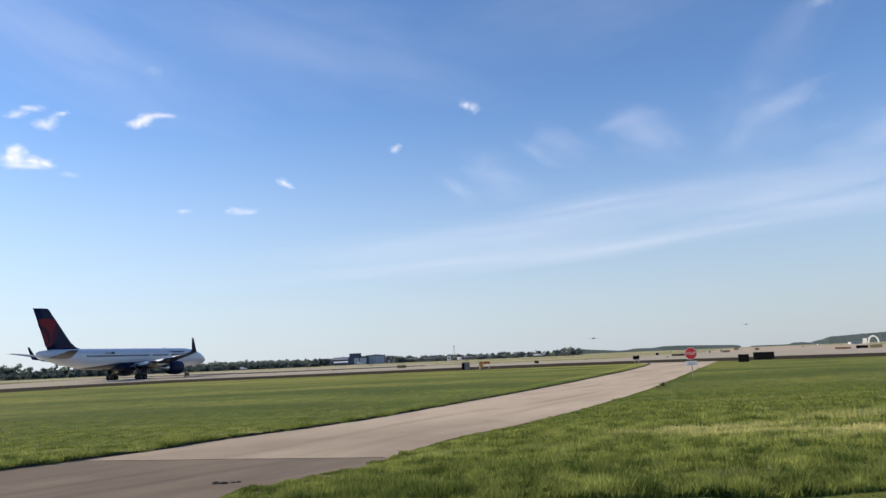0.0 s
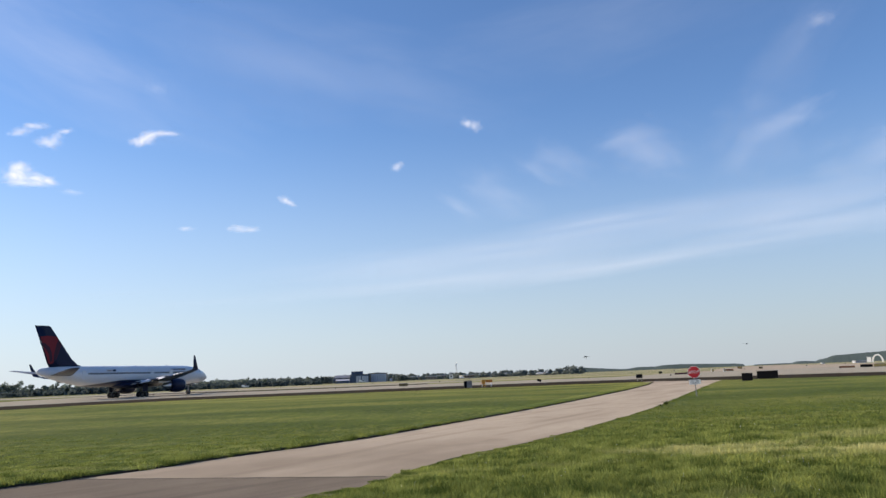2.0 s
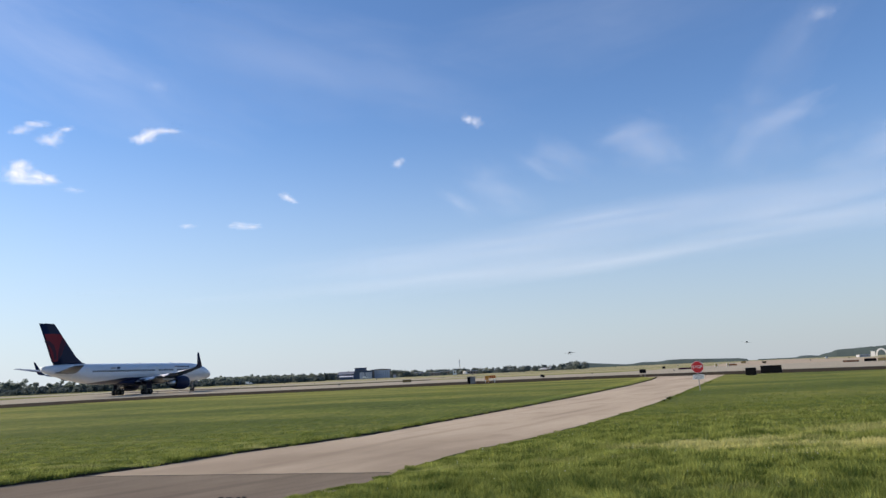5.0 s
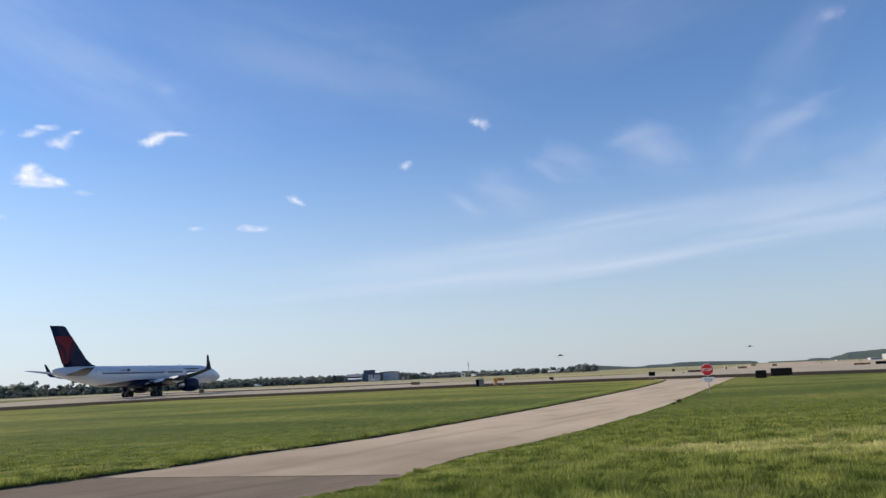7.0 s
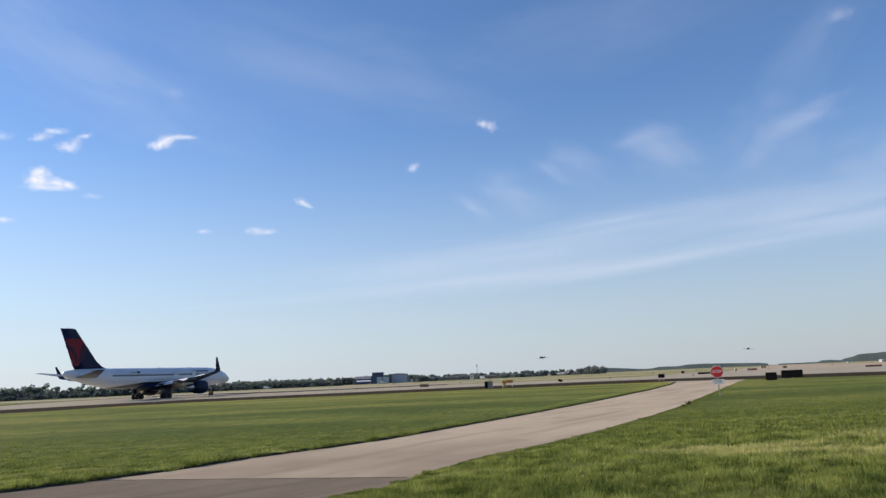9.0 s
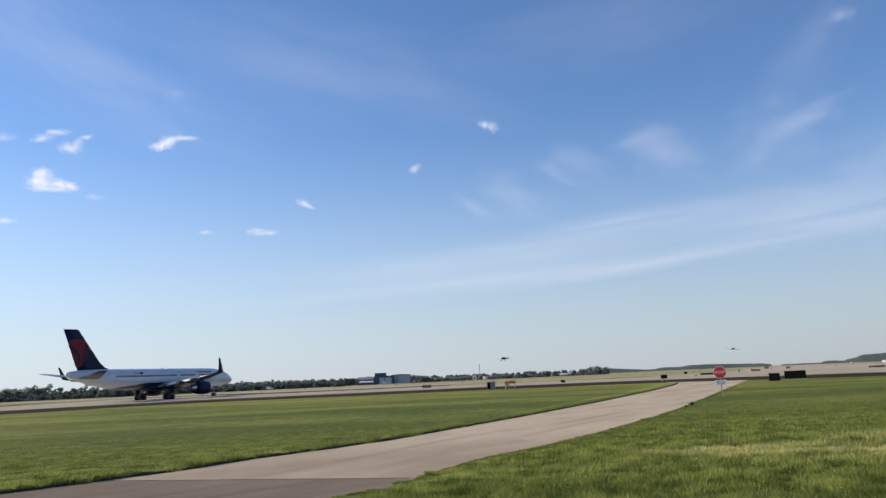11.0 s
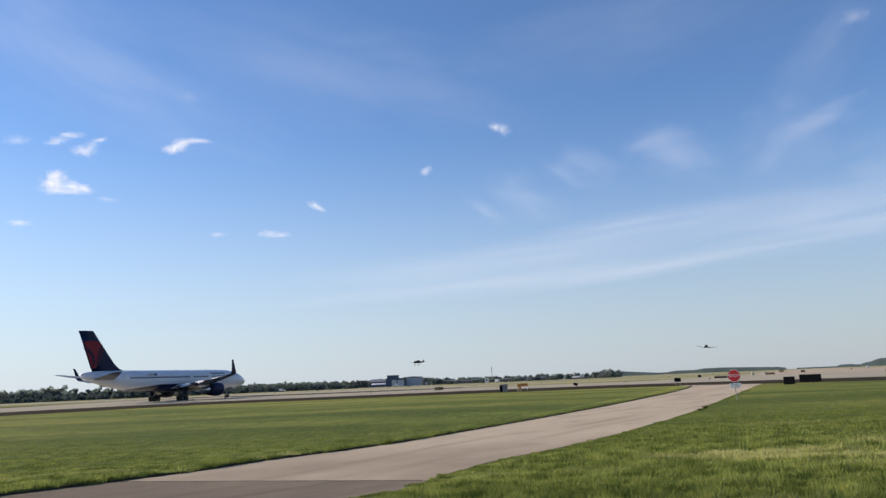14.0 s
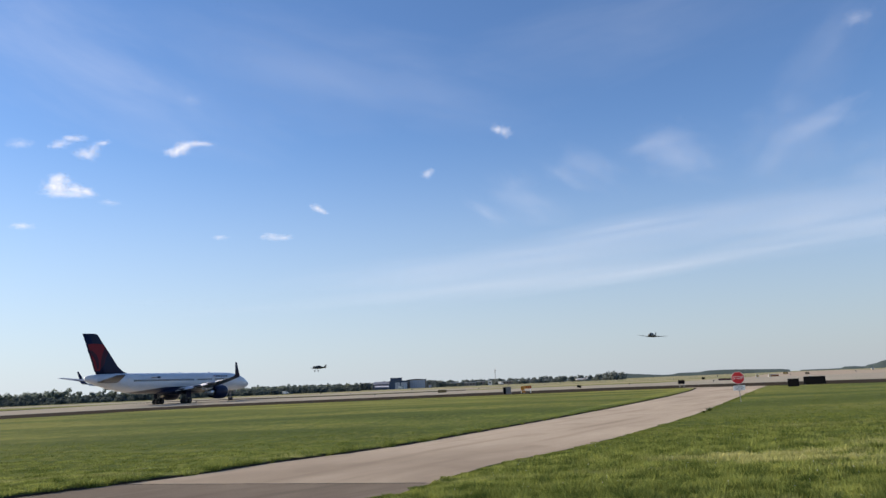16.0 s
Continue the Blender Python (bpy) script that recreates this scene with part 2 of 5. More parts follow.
M_RUNWAY = pavement_material("pinkish_runway_concrete", (0.42, 0.355, 0.275), (0.36, 0.305, 0.235), (0.27, 0.225, 0.17), turn=-0.4)
M_BLADE = foliage("grass_blades", (0.085, 0.122, 0.028), (0.385, 0.42, 0.115), 0.42, 1.3, (0.64, 0.6, 0.26), 0.55)
# tree leaves made paler and bluer: the air's haze is put into their colour
M_HAZED_LEAF = foliage("hazed_tree_leaves", (0.15, 0.19, 0.17), (0.27, 0.31, 0.25), 0.5, 0.25)
M_WEED = foliage("weed_leaves", (0.03, 0.05, 0.012), (0.08, 0.1, 0.03), 0.35, 2.0)
M_BARK = material("bark", (0.09, 0.065, 0.045), 0.9, vary=0.3, bump=0.02)
M_HEDGE = foliage("hedge_leaves", (0.075, 0.095, 0.095), (0.11, 0.135, 0.125), 0.4, 0.12)
# the next two colours carry the haze of distance, painted in as bluish grey-green
M_HAZED_RIDGE = material("hazed_far_canopy", (0.072, 0.096, 0.092), 0.95, vary=0.2, scale=0.006, fine=3.0, gloss=0.05)
M_HAZED_WOODS = foliage("hazed_far_woods", (0.135, 0.16, 0.15), (0.17, 0.195, 0.17), 0.3, 0.02)
M_WHITE = material("white_aircraft_paint", (0.62, 0.62, 0.63), 0.3, vary=0.06, scale=0.4, coat=0.3)
M_NAVY = material("navy_aircraft_paint", (0.007, 0.012, 0.04), 0.45, vary=0.1, scale=0.4, gloss=0.2)
M_RED = material("crimson_aircraft_paint", (0.19, 0.009, 0.02), 0.45, vary=0.1, scale=0.4, gloss=0.2)
M_DARKRED = material("maroon_aircraft_paint", (0.045, 0.008, 0.025), 0.45, vary=0.1, scale=0.4, gloss=0.2)
# tailplane grey, darkened to hold the shade seen on its underside
M_TAILSHADE = material("shaded_tailplane_grey", (0.065, 0.068, 0.08), 0.4, vary=0.08, scale=0.5)
# near-black for wings and flap fairings: underwing shade put into the colour
M_WINGSHADE = material("shaded_wing_grey", (0.022, 0.025, 0.035), 0.4, vary=0.1, scale=0.5)
M_FLAP = material("pale_flap_paint", (0.6, 0.6, 0.61), 0.35, vary=0.08, scale=0.6)
M_METAL = material("bare_metal", (0.55, 0.55, 0.56), 0.32, metal=1.0, vary=0.08, scale=2)
M_STRUT = material("grey_gear_paint", (0.14, 0.14, 0.145), 0.5, vary=0.1, scale=3)
M_RIM = material("dusty_wheel_hub", (0.07, 0.07, 0.072), 0.6, vary=0.2, scale=5)
M_TYRE = material("tyre_rubber", (0.018, 0.018, 0.019), 0.85, vary=0.2, scale=5)
M_GLASS = material("dark_cabin_glass", (0.012, 0.015, 0.02), 0.1, vary=0.05)
M_BLACK = material("black_sign_back", (0.006, 0.006, 0.007), 0.7, vary=0.25, scale=2, bump=0.002, gloss=0.12)
M_OLIVE = material("dark_olive_aircraft_paint", (0.014, 0.017, 0.014), 0.5, vary=0.15, scale=1)
M_SIGNRED = material("red_sign_face", (0.55, 0.02, 0.025), 0.4, vary=0.06, scale=4)
M_SIGNWHITE = material("white_sign_face", (0.78, 0.77, 0.74), 0.45, vary=0.06, scale=4)
M_POST = material("galvanised_post", (0.36, 0.35, 0.33), 0.5, metal=0.5, vary=0.15, scale=6)
M_ORANGE = material("orange_sign_panel", (0.9, 0.32, 0.03), 0.5, vary=0.12, scale=3)
M_YELLOW = material("yellow_sign_panel", (0.42, 0.31, 0.1), 0.5, vary=0.12, scale=3)
M_RUST = material("faded_orange_panel", (0.3, 0.12, 0.05), 0.6, vary=0.3, scale=4)
M_DULL = material("dull_sign_panel", (0.13, 0.1, 0.035), 0.6, vary=0.3, scale=5)
M_BOXGREY = material("weathered_grey_box", (0.34, 0.28, 0.225), 0.7, vary=0.2, scale=2)
M_BLUEWALL = material("blue_grey_cladding", (0.05, 0.075, 0.13), 0.6, vary=0.12, scale=0.2)
M_PALEWALL = material("pale_grey_cladding", (0.45, 0.46, 0.5), 0.6, vary=0.08, scale=0.2)
M_SHEET = material("weathered_roof_sheet", (0.12, 0.125, 0.145), 0.6, vary=0.12, scale=0.3)
M_ROOF = material("dark_roof_sheet", (0.1, 0.1, 0.11), 0.6, vary=0.12, scale=0.2)
M_BRICK = material("tan_building_wall", (0.27, 0.225, 0.19), 0.8, vary=0.12, scale=0.2)


# ---------- helpers for meshes ----------
def part(name, bm, mat, parent=None, label="", smooth=False):
    """Links a bmesh as one mesh object under a thing or part."""
    me = bpy.data.meshes.new(name)
    bmesh.ops.recalc_face_normals(bm, faces=bm.faces)
    if smooth:
        for f in bm.faces:
            f.smooth = True
    bm.to_mesh(me)
    bm.free()
    me.materials.append(mat)
    ob = new(name, me)
    ob.parent = parent
    return tagged(ob, label)


def thing(name, m, label, category, group="", kind=""):
    e = new(name)
    e.matrix_basis = m
    return tagged(e, label, category, group, kind)


def box(bm, x0, x1, y0, y1, z0, z1, bevel=0.0):
    vs = [bm.verts.new((x, y, z)) for x in (x0, x1) for y in (y0, y1) for z in (z0, z1)]
    fs = [bm.faces.new([vs[i] for i in q]) for q in ((0, 1, 3, 2), (4, 6, 7, 5), (0, 4, 5, 1), (2, 3, 7, 6), (0, 2, 6, 4), (1, 5, 7, 3))]
    if bevel:
        bmesh.ops.bevel(bm, geom=list({e for f in fs for e in f.edges}), offset=bevel, segments=2, affect="EDGES", profile=0.7)
    return bm


def loft(bm, rings, close=True):
    """Skins a list of rings of points, all of the same count; caps the ends."""
    vs = [[bm.verts.new(p) for p in r] for r in rings]
    n = len(vs[0])
    for a, b in zip(vs, vs[1:]):
        for i in range(n):
            bm.faces.new((a[i], a[(i + 1) % n], b[(i + 1) % n], b[i]))
    if close:
        bm.faces.new(vs[0][::-1])
        bm.faces.new(vs[-1])
    return bm


def tube(bm, p, q, r0, r1=None, n=10):
    """A round bar from p to q."""
    p, q = Vector(p), Vector(q)
    r1 = r0 if r1 is None else r1
    d = (q - p).normalized()
    u = d.orthogonal().normalized()
    v = d.cross(u)
    ring = lambda c, r: [c + r * (math.cos(a) * u + math.sin(a) * v) for a in (2 * math.pi * i / n for i in range(n))]
    return loft(bm, [ring(p, r0), ring(q, r1)])


def foil(le, chord, thick, up=(0, 0, 1), n=8):
    """An aerofoil section as a ring: leading edge point, chord running aft (-x), thickness along up."""
    le, up = Vector(le), Vector(up)
    pts = []
    for i in range(2 * n):
        k = i / (2 * n)
        s = 1 if k < 0.5 else -1
        c = (k if k < 0.5 else 1 - k) * 2
        c = c ** 1.6
        t = 2.6 * (math.sqrt(max(c, 0)) - c) * 0.75 + 0.02 * (1 - c) * (c > 0)
        pts.append(le + Vector((-c * chord, 0, 0)) + up * (s * t * thick * chord * 0.9))
    return pts


def wheel(name, c, r, w, parent, axis=(0, 1, 0)):
    """A tyre with a rounded tread and its rim."""
    c, ax = Vector(c), Vector(axis)
    u = ax.orthogonal().normalized()
    v = ax.cross(u)
    prof = ((-0.5, 0.55), (-0.5, 0.86), (-0.34, 1), (0.34, 1), (0.5, 0.86), (0.5, 0.55))
    bm = bmesh.new()
    loft(bm, [[c + ax * (k * w) + r * q * (math.cos(a) * u + math.sin(a) * v) for a in (2 * math.pi * i / 18 for i in range(18))] for k, q in prof])
    ob = part(name, bm, M_TYRE, parent, smooth=True)
    bm = bmesh.new()
    tube(bm, c - ax * (0.53 * w), c + ax * (0.53 * w), r * 0.5, n=14)
    part("rim", bm, M_RIM, ob)
    return ob


def outline(bm, pts, y0, y1):
    """A flat plate from an outline in x and z, between y0 and y1."""
    return loft(bm, [[(x, y0, z) for x, z in pts], [(x, y1, z) for x, z in pts]])


# ---------- ground and pavements ----------
ROAD_Y = (6, 10, 14, 16.5, 18, 19.6, 22, 24.4, 26.9, 30.7, 38.5, 49.5, 68, 85, 96, 104)
ROAD_L = (-22, -16.2, -12.4, -10.1, -8.85, -7.5, -6.2, -4.3, -2.7, -0.9, 2.8, 7.7, 15.4, 21.8, 25.3, 25.5)
ROAD_R = (-8, -5.1, -2.68, -1.2, -0.6, 0.1, 1.7, 3.1, 4.5, 6.35, 10.0, 14.55, 22.1, 29.1, 33.8, 36)


def ground_z(x, y):
    """The height of the field: level near by, falling gently from 300 m on and again behind the far ridges."""
    r = math.hypot(x, y)
    z = -0.0058 * (max(0.0, min(r, 1500.0) - 300.0) + max(0.0, r - 2060.0)) - 0.006
    if r < 50:
        off = max(np.interp(y, ROAD_Y, ROAD_L) - x, x - np.interp(y, ROAD_Y, ROAD_R))
        k = min(1.0, max(0.0, (off - 0.4) / (1.6 if x < np.interp(y, ROAD_Y, ROAD_L) else 4.0))) * min(1.0, (50 - r) / 25)
        z += k * (0.05 + 0.07 * noise.noise((x * 0.35, y * 0.35, 0)) + 0.05 * noise.noise((x * 1.1, y * 1.1, 4)))
    return z


def build_ground():
    rings = [0.0] + [0.7 * (4900 / 0.7) ** (i / 259) for i in range(260)]
    n = 288
    verts = [(0, 0, -0.03)]
    for r in rings[1:]:
        for k in range(n):
            a = 2 * math.pi * k / n
            x, y = r * math.sin(a), r * math.cos(a)
            verts.append((x, y, ground_z(x, y)))
    faces = [(0, 1 + (k + 1) % n, 1 + k) for k in range(n)]
    for i in range(len(rings) - 2):
        a, b = 1 + i * n, 1 + (i + 1) * n
        faces += [(a + k, a + (k + 1) % n, b + (k + 1) % n, b + k) for k in range(n)]
    me = bpy.data.meshes.new("ground")
    me.from_pydata(verts, [], faces)
    me.materials.append(M_GROUND)
    for p in me.polygons:
        p.use_smooth = True
    tagged(new("ground", me), "mown green airfield grass drying to straw in the distance", "ground", kind="structure")


def strip(name, near, far, z, mat, label, thick=0.25, steps=6, category="pavement"):
    """A slab between two edges given as equally many points; top at z, with real side faces."""
    def finer(pts):
        out = []
        for (a, b), (c, d) in zip(pts, pts[1:]):
            out += [(a + (c - a) * k / steps, b + (d - b) * k / steps) for k in range(steps)]
        return out + [pts[-1]]
    bm = bmesh.new()
    rng = random.Random(len(name))
    near, far = finer(near), finer(far)
    rings = []
    for (a, b), (c, d) in zip(near, far):
        w1, w2 = rng.uniform(-0.06, 0.06), rng.uniform(-0.06, 0.06)
        a, c = a + w1, c + w2
        za, zc = z + min(0, ground_z(a, b) + 0.006) * (math.hypot(a, b) > 95), z + min(0, ground_z(c, d) + 0.006) * (math.hypot(c, d) > 95)
        rings.append([(a, b, za - thick), (c, d, zc - thick), (c, d, zc), (a, b, za)])
    loft(bm, rings)
    ob = part(name, bm, mat)
    return tagged(ob, label, category, kind="structure")


DARK_NEAR = [(-98, 34), (-75, 62), (-52, 90), (-46, 98), (-37.7, 104.6), (-26, 105.2), (-15, 106.5), (0.4, 106), (15.9, 105), (26.7, 102.5), (34.5, 95), (42.3, 89.6), (48.5, 86), (90, 60), (140, 29)]
DARK_FAR = [(-130, 34), (-95, 75), (-64, 111), (-56, 119), (-46, 127), (-32, 127), (-19, 128), (0.6, 131), (20.9, 129), (34, 123), (44, 116), (52, 110.5), (59, 105), (100, 80), (150, 48)]
PALE_FAR = [(-180, 55), (-128, 112), (-93, 152), (-89, 190), (-67, 187), (-41, 168), (-24, 168), (-5, 173), (13, 170), (36, 166), (60, 197), (90, 188), (115, 175), (150, 150), (210, 110)]


def build_pavements():
    strip("road", list(zip(ROAD_L, ROAD_Y)), list(zip(ROAD_R, ROAD_Y)), 0.004, M_ROAD, "pale worn asphalt service road with tar-dark streaks", category="road")
    strip("shoulder", DARK_NEAR, DARK_FAR, 0.012, M_SHOULDER, "dark asphalt shoulder along the taxiway", category="pavement")
    strip("taxiway", DARK_FAR, PALE_FAR, 0.02, M_CONCRETE, "pale concrete taxiway under the parked airliner", category="taxiway")


def build_verge():
    """The raised sod lip where the grass overhangs the road's far edge."""
    bm = bmesh.new()
    rings = []
    for k in range(420):
        y = 9 + 88 * (k / 419) ** 1.5
        e = np.interp(y, ROAD_Y, ROAD_L) + .07 * noise.noise((y * 1.3, 0, 0)) + .05 * noise.noise((y * 4.1, 3, 0))
        h = .08 - .0004 * y + .05 * noise.noise((y * 2.2, 7, 0)) + .03 * noise.noise((y * 6.0, 9, 0))
        rings.append([(e + .02, y, -.05), (e - .02, y, h * .7), (e - .12, y, h), (e - .5, y, h * .75), (e - 1.2, y, h * .4), (e - 2.4, y, -.01), (e - 2.4, y, -.12)])
    loft(bm, rings)
    bm2 = bmesh.new()
    rows = []
    for k in range(420):
        y = 9 + 88 * (k / 419) ** 1.5
        e = np.interp(y, ROAD_Y, ROAD_L) + .07 * noise.noise((y * 1.3, 0, 0)) + .05 * noise.noise((y * 4.1, 3, 0)) + .03
        h = .04 + .0004 * y + .025 * noise.noise((y * 3.2, 17, 0))
        rows.append([(e + .03, y, -.05), (e + .015, y, h * .5), (e - .03, y, h), (e - .06, y, h), (e - .06, y, -.05)])
    loft(bm2, rows)
    tagged(part("soil_edge", bm2, M_SOIL), "dark bare soil edge below the overhanging grass", "soil edge", kind="structure")
    ob = part("grass_verge", bm, M_GROUND, smooth=True)
    tagged(ob, "raised grass lip along the service road's edge", "grass verge", kind="structure")


def build_road_details():
    strip("old_asphalt", [(-22, 6), (-16.2, 10), (-12.4, 14), (-8.75, 18.1)], [(-7.8, 6), (-4.4, 10), (-2.2, 14), (-1.2, 16.3)], .008, M_OLD, "older darker grey asphalt before the joint", thick=.05, category="road")
    bm = bmesh.new()
    pts = [(-8.6, 18.06), (-7.4, 17.78), (-6.4, 17.54), (-5.2, 17.26), (-4.0, 16.97), (-2.6, 16.64), (-1.2, 16.31)]
    rings = []
    for (a, b), (c, d) in zip(pts, pts[1:]):
        for k in range(8):
            x, y = a + (c - a) * k / 8, b + (d - b) * k / 8
            w = .02 + .02 * noise.noise((x * 4, y * 4, 1))
            y += .04 * noise.noise((x * 3, 0, 5))
            rings.append([(x, y - w, .004), (x, y + w, .004), (x, y + w, .013), (x, y - w, .013)])
    loft(bm, rings)
    tagged(part("tar_joint", bm, M_TAR), "dark tar-filled joint across the road", "road joint", kind="structure")
    rng = random.Random(3)
    top = thing("dirt_clod", pose(-3.96, 13.78, .008), "small heap of dark dried dirt on the asphalt", "dirt")
    for k in range(9):
        bm = bmesh.new()
        bmesh.ops.create_icosphere(bm, subdivisions=2, radius=1)
        r = rng.uniform(.022, .05)
        cx, cy = rng.gauss(0, .12), rng.gauss(0, .05)
        for v in bm.verts:
            n = 1 + .5 * noise.noise(v.co * 1.7 + Vector((k * 5, 0, 0)))
            v.co = Vector((cx + v.co.x * r * 1.5 * n, cy + v.co.y * r * n, max(0, r * .3 + v.co.z * r * .55 * n)))
        part("lump", bm, M_TAR, top, smooth=True)


RUNWAY_NEAR = [(-250, 185), (-75, 205), (-35, 190), (-6, 191), (12, 204)]
RUNWAY_FAR = [(-300, 240), (-95, 236), (-40, 235), (-6, 226), (13, 209)]
FIELD_RUNWAY_WEST = [(61, 198.6), (76, 224), (150, 408), (579, 1556)]
FIELD_RUNWAY_EAST = [(114, 176.2), (121, 210), (190, 368), (720, 1590)]
M_SOIL = material("dark_soil", (0.05, 0.038, 0.024), 0.95, vary=0.4, scale=3, bump=0.02, gloss=0.1)
M_TAR = material("dark_dried_dirt", (0.03, 0.026, 0.022), 0.9, vary=0.3, scale=8, bump=0.01)
build_ground()
build_pavements()
strip("shoulder_far", [(x, y + .3) for x, y in PALE_FAR[:8]], [(x, y + 15) for x, y in PALE_FAR[:8]], 0.014, M_SHOULDER, "dark asphalt shoulder on the taxiway's far side", steps=8)
strip("runway", RUNWAY_NEAR, RUNWAY_FAR, 0.02, M_CONCRETE, "pale concrete runway across the field", steps=10, category="runway")
strip("runway_east", FIELD_RUNWAY_WEST, FIELD_RUNWAY_EAST, 0.026, M_RUNWAY, "broad pinkish concrete runway running away across the field", steps=12, category="runway")
build_verge()
build_road_details()


# ---------- clouds ----------
def cloud_material(name, soft, streak, grain, detail):
    """Sunlit cloud seen against the sky: ragged, thinning to nothing at the patch's edge."""
    m = bpy.data.materials.new(name)
    m.use_nodes = True
    n, l = m.node_tree.nodes, m.node_tree.links
    n.remove(n["Principled BSDF"])
    uv = n.new("ShaderNodeUVMap")
    geo = n.new("ShaderNodeNewGeometry")
    shift = node(m, "ShaderNodeVectorMath", op="MULTIPLY_ADD", _1=(1, 1, 1))
    mp = n.new("ShaderNodeMapping")
    mp.inputs["Scale"].default_value = streak
    l.new(uv.outputs[0], mp.inputs[0])
    l.new(mp.outputs[0], shift.inputs[0])
    rnd = n.new("ShaderNodeCombineXYZ")
    big = node(m, "ShaderNodeMath", op="MULTIPLY", _1=37.0)
    l.new(geo.outputs["Random Per Island"], big.inputs[0])
    l.new(big.outputs[0], rnd.inputs[2])
    l.new(rnd.outputs[0], shift.inputs[2])
    tex = node(m, "ShaderNodeTexNoise", Scale=grain, Detail=detail, Roughness=0.58, Distortion=0.3)
    l.new(shift.outputs[0], tex.inputs["Vector"])
    length = node(m, "ShaderNodeVectorMath", op="LENGTH")
    l.new(uv.outputs[0], length.inputs[0])
    fall = node(m, "ShaderNodeMapRange", _1=1.0, _2=0.0, _3=-0.5, _4=0.6)
    l.new(length.outputs["Value"], fall.inputs[0])
    add = node(m, "ShaderNodeMath", op="ADD")
    l.new(tex.outputs[0], add.inputs[0])
    l.new(fall.outputs[0], add.inputs[1])
    fac = node(m, "ShaderNodeMapRange", _1=0.42, _2=0.42 + soft, _3=0.0, _4=1.0)
    fac.interpolation_type = "SMOOTHSTEP"
    l.new(add.outputs[0], fac.inputs[0])
    att = n.new("ShaderNodeAttribute")
    att.attribute_name = "thickness"
    mul = node(m, "ShaderNodeMath", op="MULTIPLY")
    l.new(fac.outputs[0], mul.inputs[0])
    l.new(att.outputs["Fac"], mul.inputs[1])
    em = node(m, "ShaderNodeEmission", Color=(0.93, 0.95, 1.0, 1), Strength=0.92)
    tr = n.new("ShaderNodeBsdfTransparent")
    mix = n.new("ShaderNodeMixShader")
    l.new(mul.outputs[0], mix.inputs[0])
    l.new(tr.outputs[0], mix.inputs[1])
    l.new(em.outputs[0], mix.inputs[2])
    l.new(mix.outputs[0], n["Material Output"].inputs[0])
    return m


# azimuth, elevation, width, height (degrees), tilt, thickness
CUMULUS = [(-29.9, 16.80, 2.0, 1.1, 10, 0.65), (-29.0, 17.37, 2.7, 0.8, 2, 0.6), (-27.9, 16.44, 3.0, 1.6, -8, 0.65), (-27.0, 17.23, 2.2, 0.8, 14, 0.7), (-21.7, 17.15, 3.3, 2.0, 22, 1), (-22.3, 16.92, 2.3, 1.4, 2, 0.7), (-20.3, 17.66, 4.1, 0.9, 2, 0.72), (-29.8, 14.10, 3.5, 2.5, 10, 1), (-28.5, 13.94, 3.8, 1.8, -10, 1), (-29.2, 13.63, 6.4, 1.1, 2, 0.65), (-26.4, 13.21, 2.8, 0.9, -3, 0.3), (-11.8, 13.20, 2.1, 1.2, -23, 0.72),
           (-11.4, 12.95, 1.9, 0.8, -23, 0.7), (-15.2, 11.08, 3.2, 1.1, 0, 0.65), (-14.3, 11.00, 2.8, 0.9, 6, 0.65), (-18.8, 11.00, 2.4, 0.7, 2, 0.5), (-3.1, 15.66, 1.6, 1.3, 32, 0.6), (-3.4, 15.50, 1.2, 1.4, 62, 0.45), (2.3, 18.59, 1.8, 1.4, -28, 0.72), (2.9, 18.35, 2.5, 1.8, -18, 0.5), (28.3, 22.35, 3.8, 2.0, 5, 0.22), (-31.7, 11.34, 2.8, 1.0, 2, 0.7), (-21.0, 20.70, 2.9, 1.7, 2, 0.1), (-32.1, 16.73, 3.3, 1.4, 2, 0.35),
           (-29.6, 14.55, 3.0, 1.9, 6, 0.9), (-27.9, 13.85, 2.8, 1.3, -16, 0.8), (-29.5, 17.0, 3.0, 1.4, 18, 0.38), (-28.6, 17.4, 2.8, 1.0, 4, 0.4), (-27.5, 16.8, 2.4, 1.6, 30, 0.42), (-28.2, 16.3, 2.8, 1.1, -6, 0.4), (-21.2, 17.5, 3.4, 1.2, 14, 0.8)]
CIRRUS = [(6, 8.7, 92, 6.4, 4.4, .36), (25, 10.6, 62, 8, 2.6, .25), (12, 7.4, 80, 3.4, 4.3, .38), (31, 9.2, 52, 5, 3.2, .3), (9.6, 15.2, 11, 6, -30, .19), (16, 15.6, 13, 8, -20, .21),
          (23.5, 15.4, 14, 11, 35, .21), (4.5, 13.2, 14, 7, -25, .17), (32, 13.5, 20, 8, 10, .3), (-27, 22, 50, 16, -20, .2), (-10, 23, 60, 16, -12, .14), (14, 24.5, 60, 14, 6, .08), (27, 21, 22, 9, 40, .1),
          (-6, 6.6, 50, 2.6, 4.0, .18), (12, 10.8, 40, 3.0, 5.5, .22), (7.6, 14.8, 9, 3, -28, .16), (14.2, 16.4, 11, 4, 12, .16), (26, 16.4, 10, 4, 20, .2), (1.5, 12.4, 9, 3, -35, .16)]


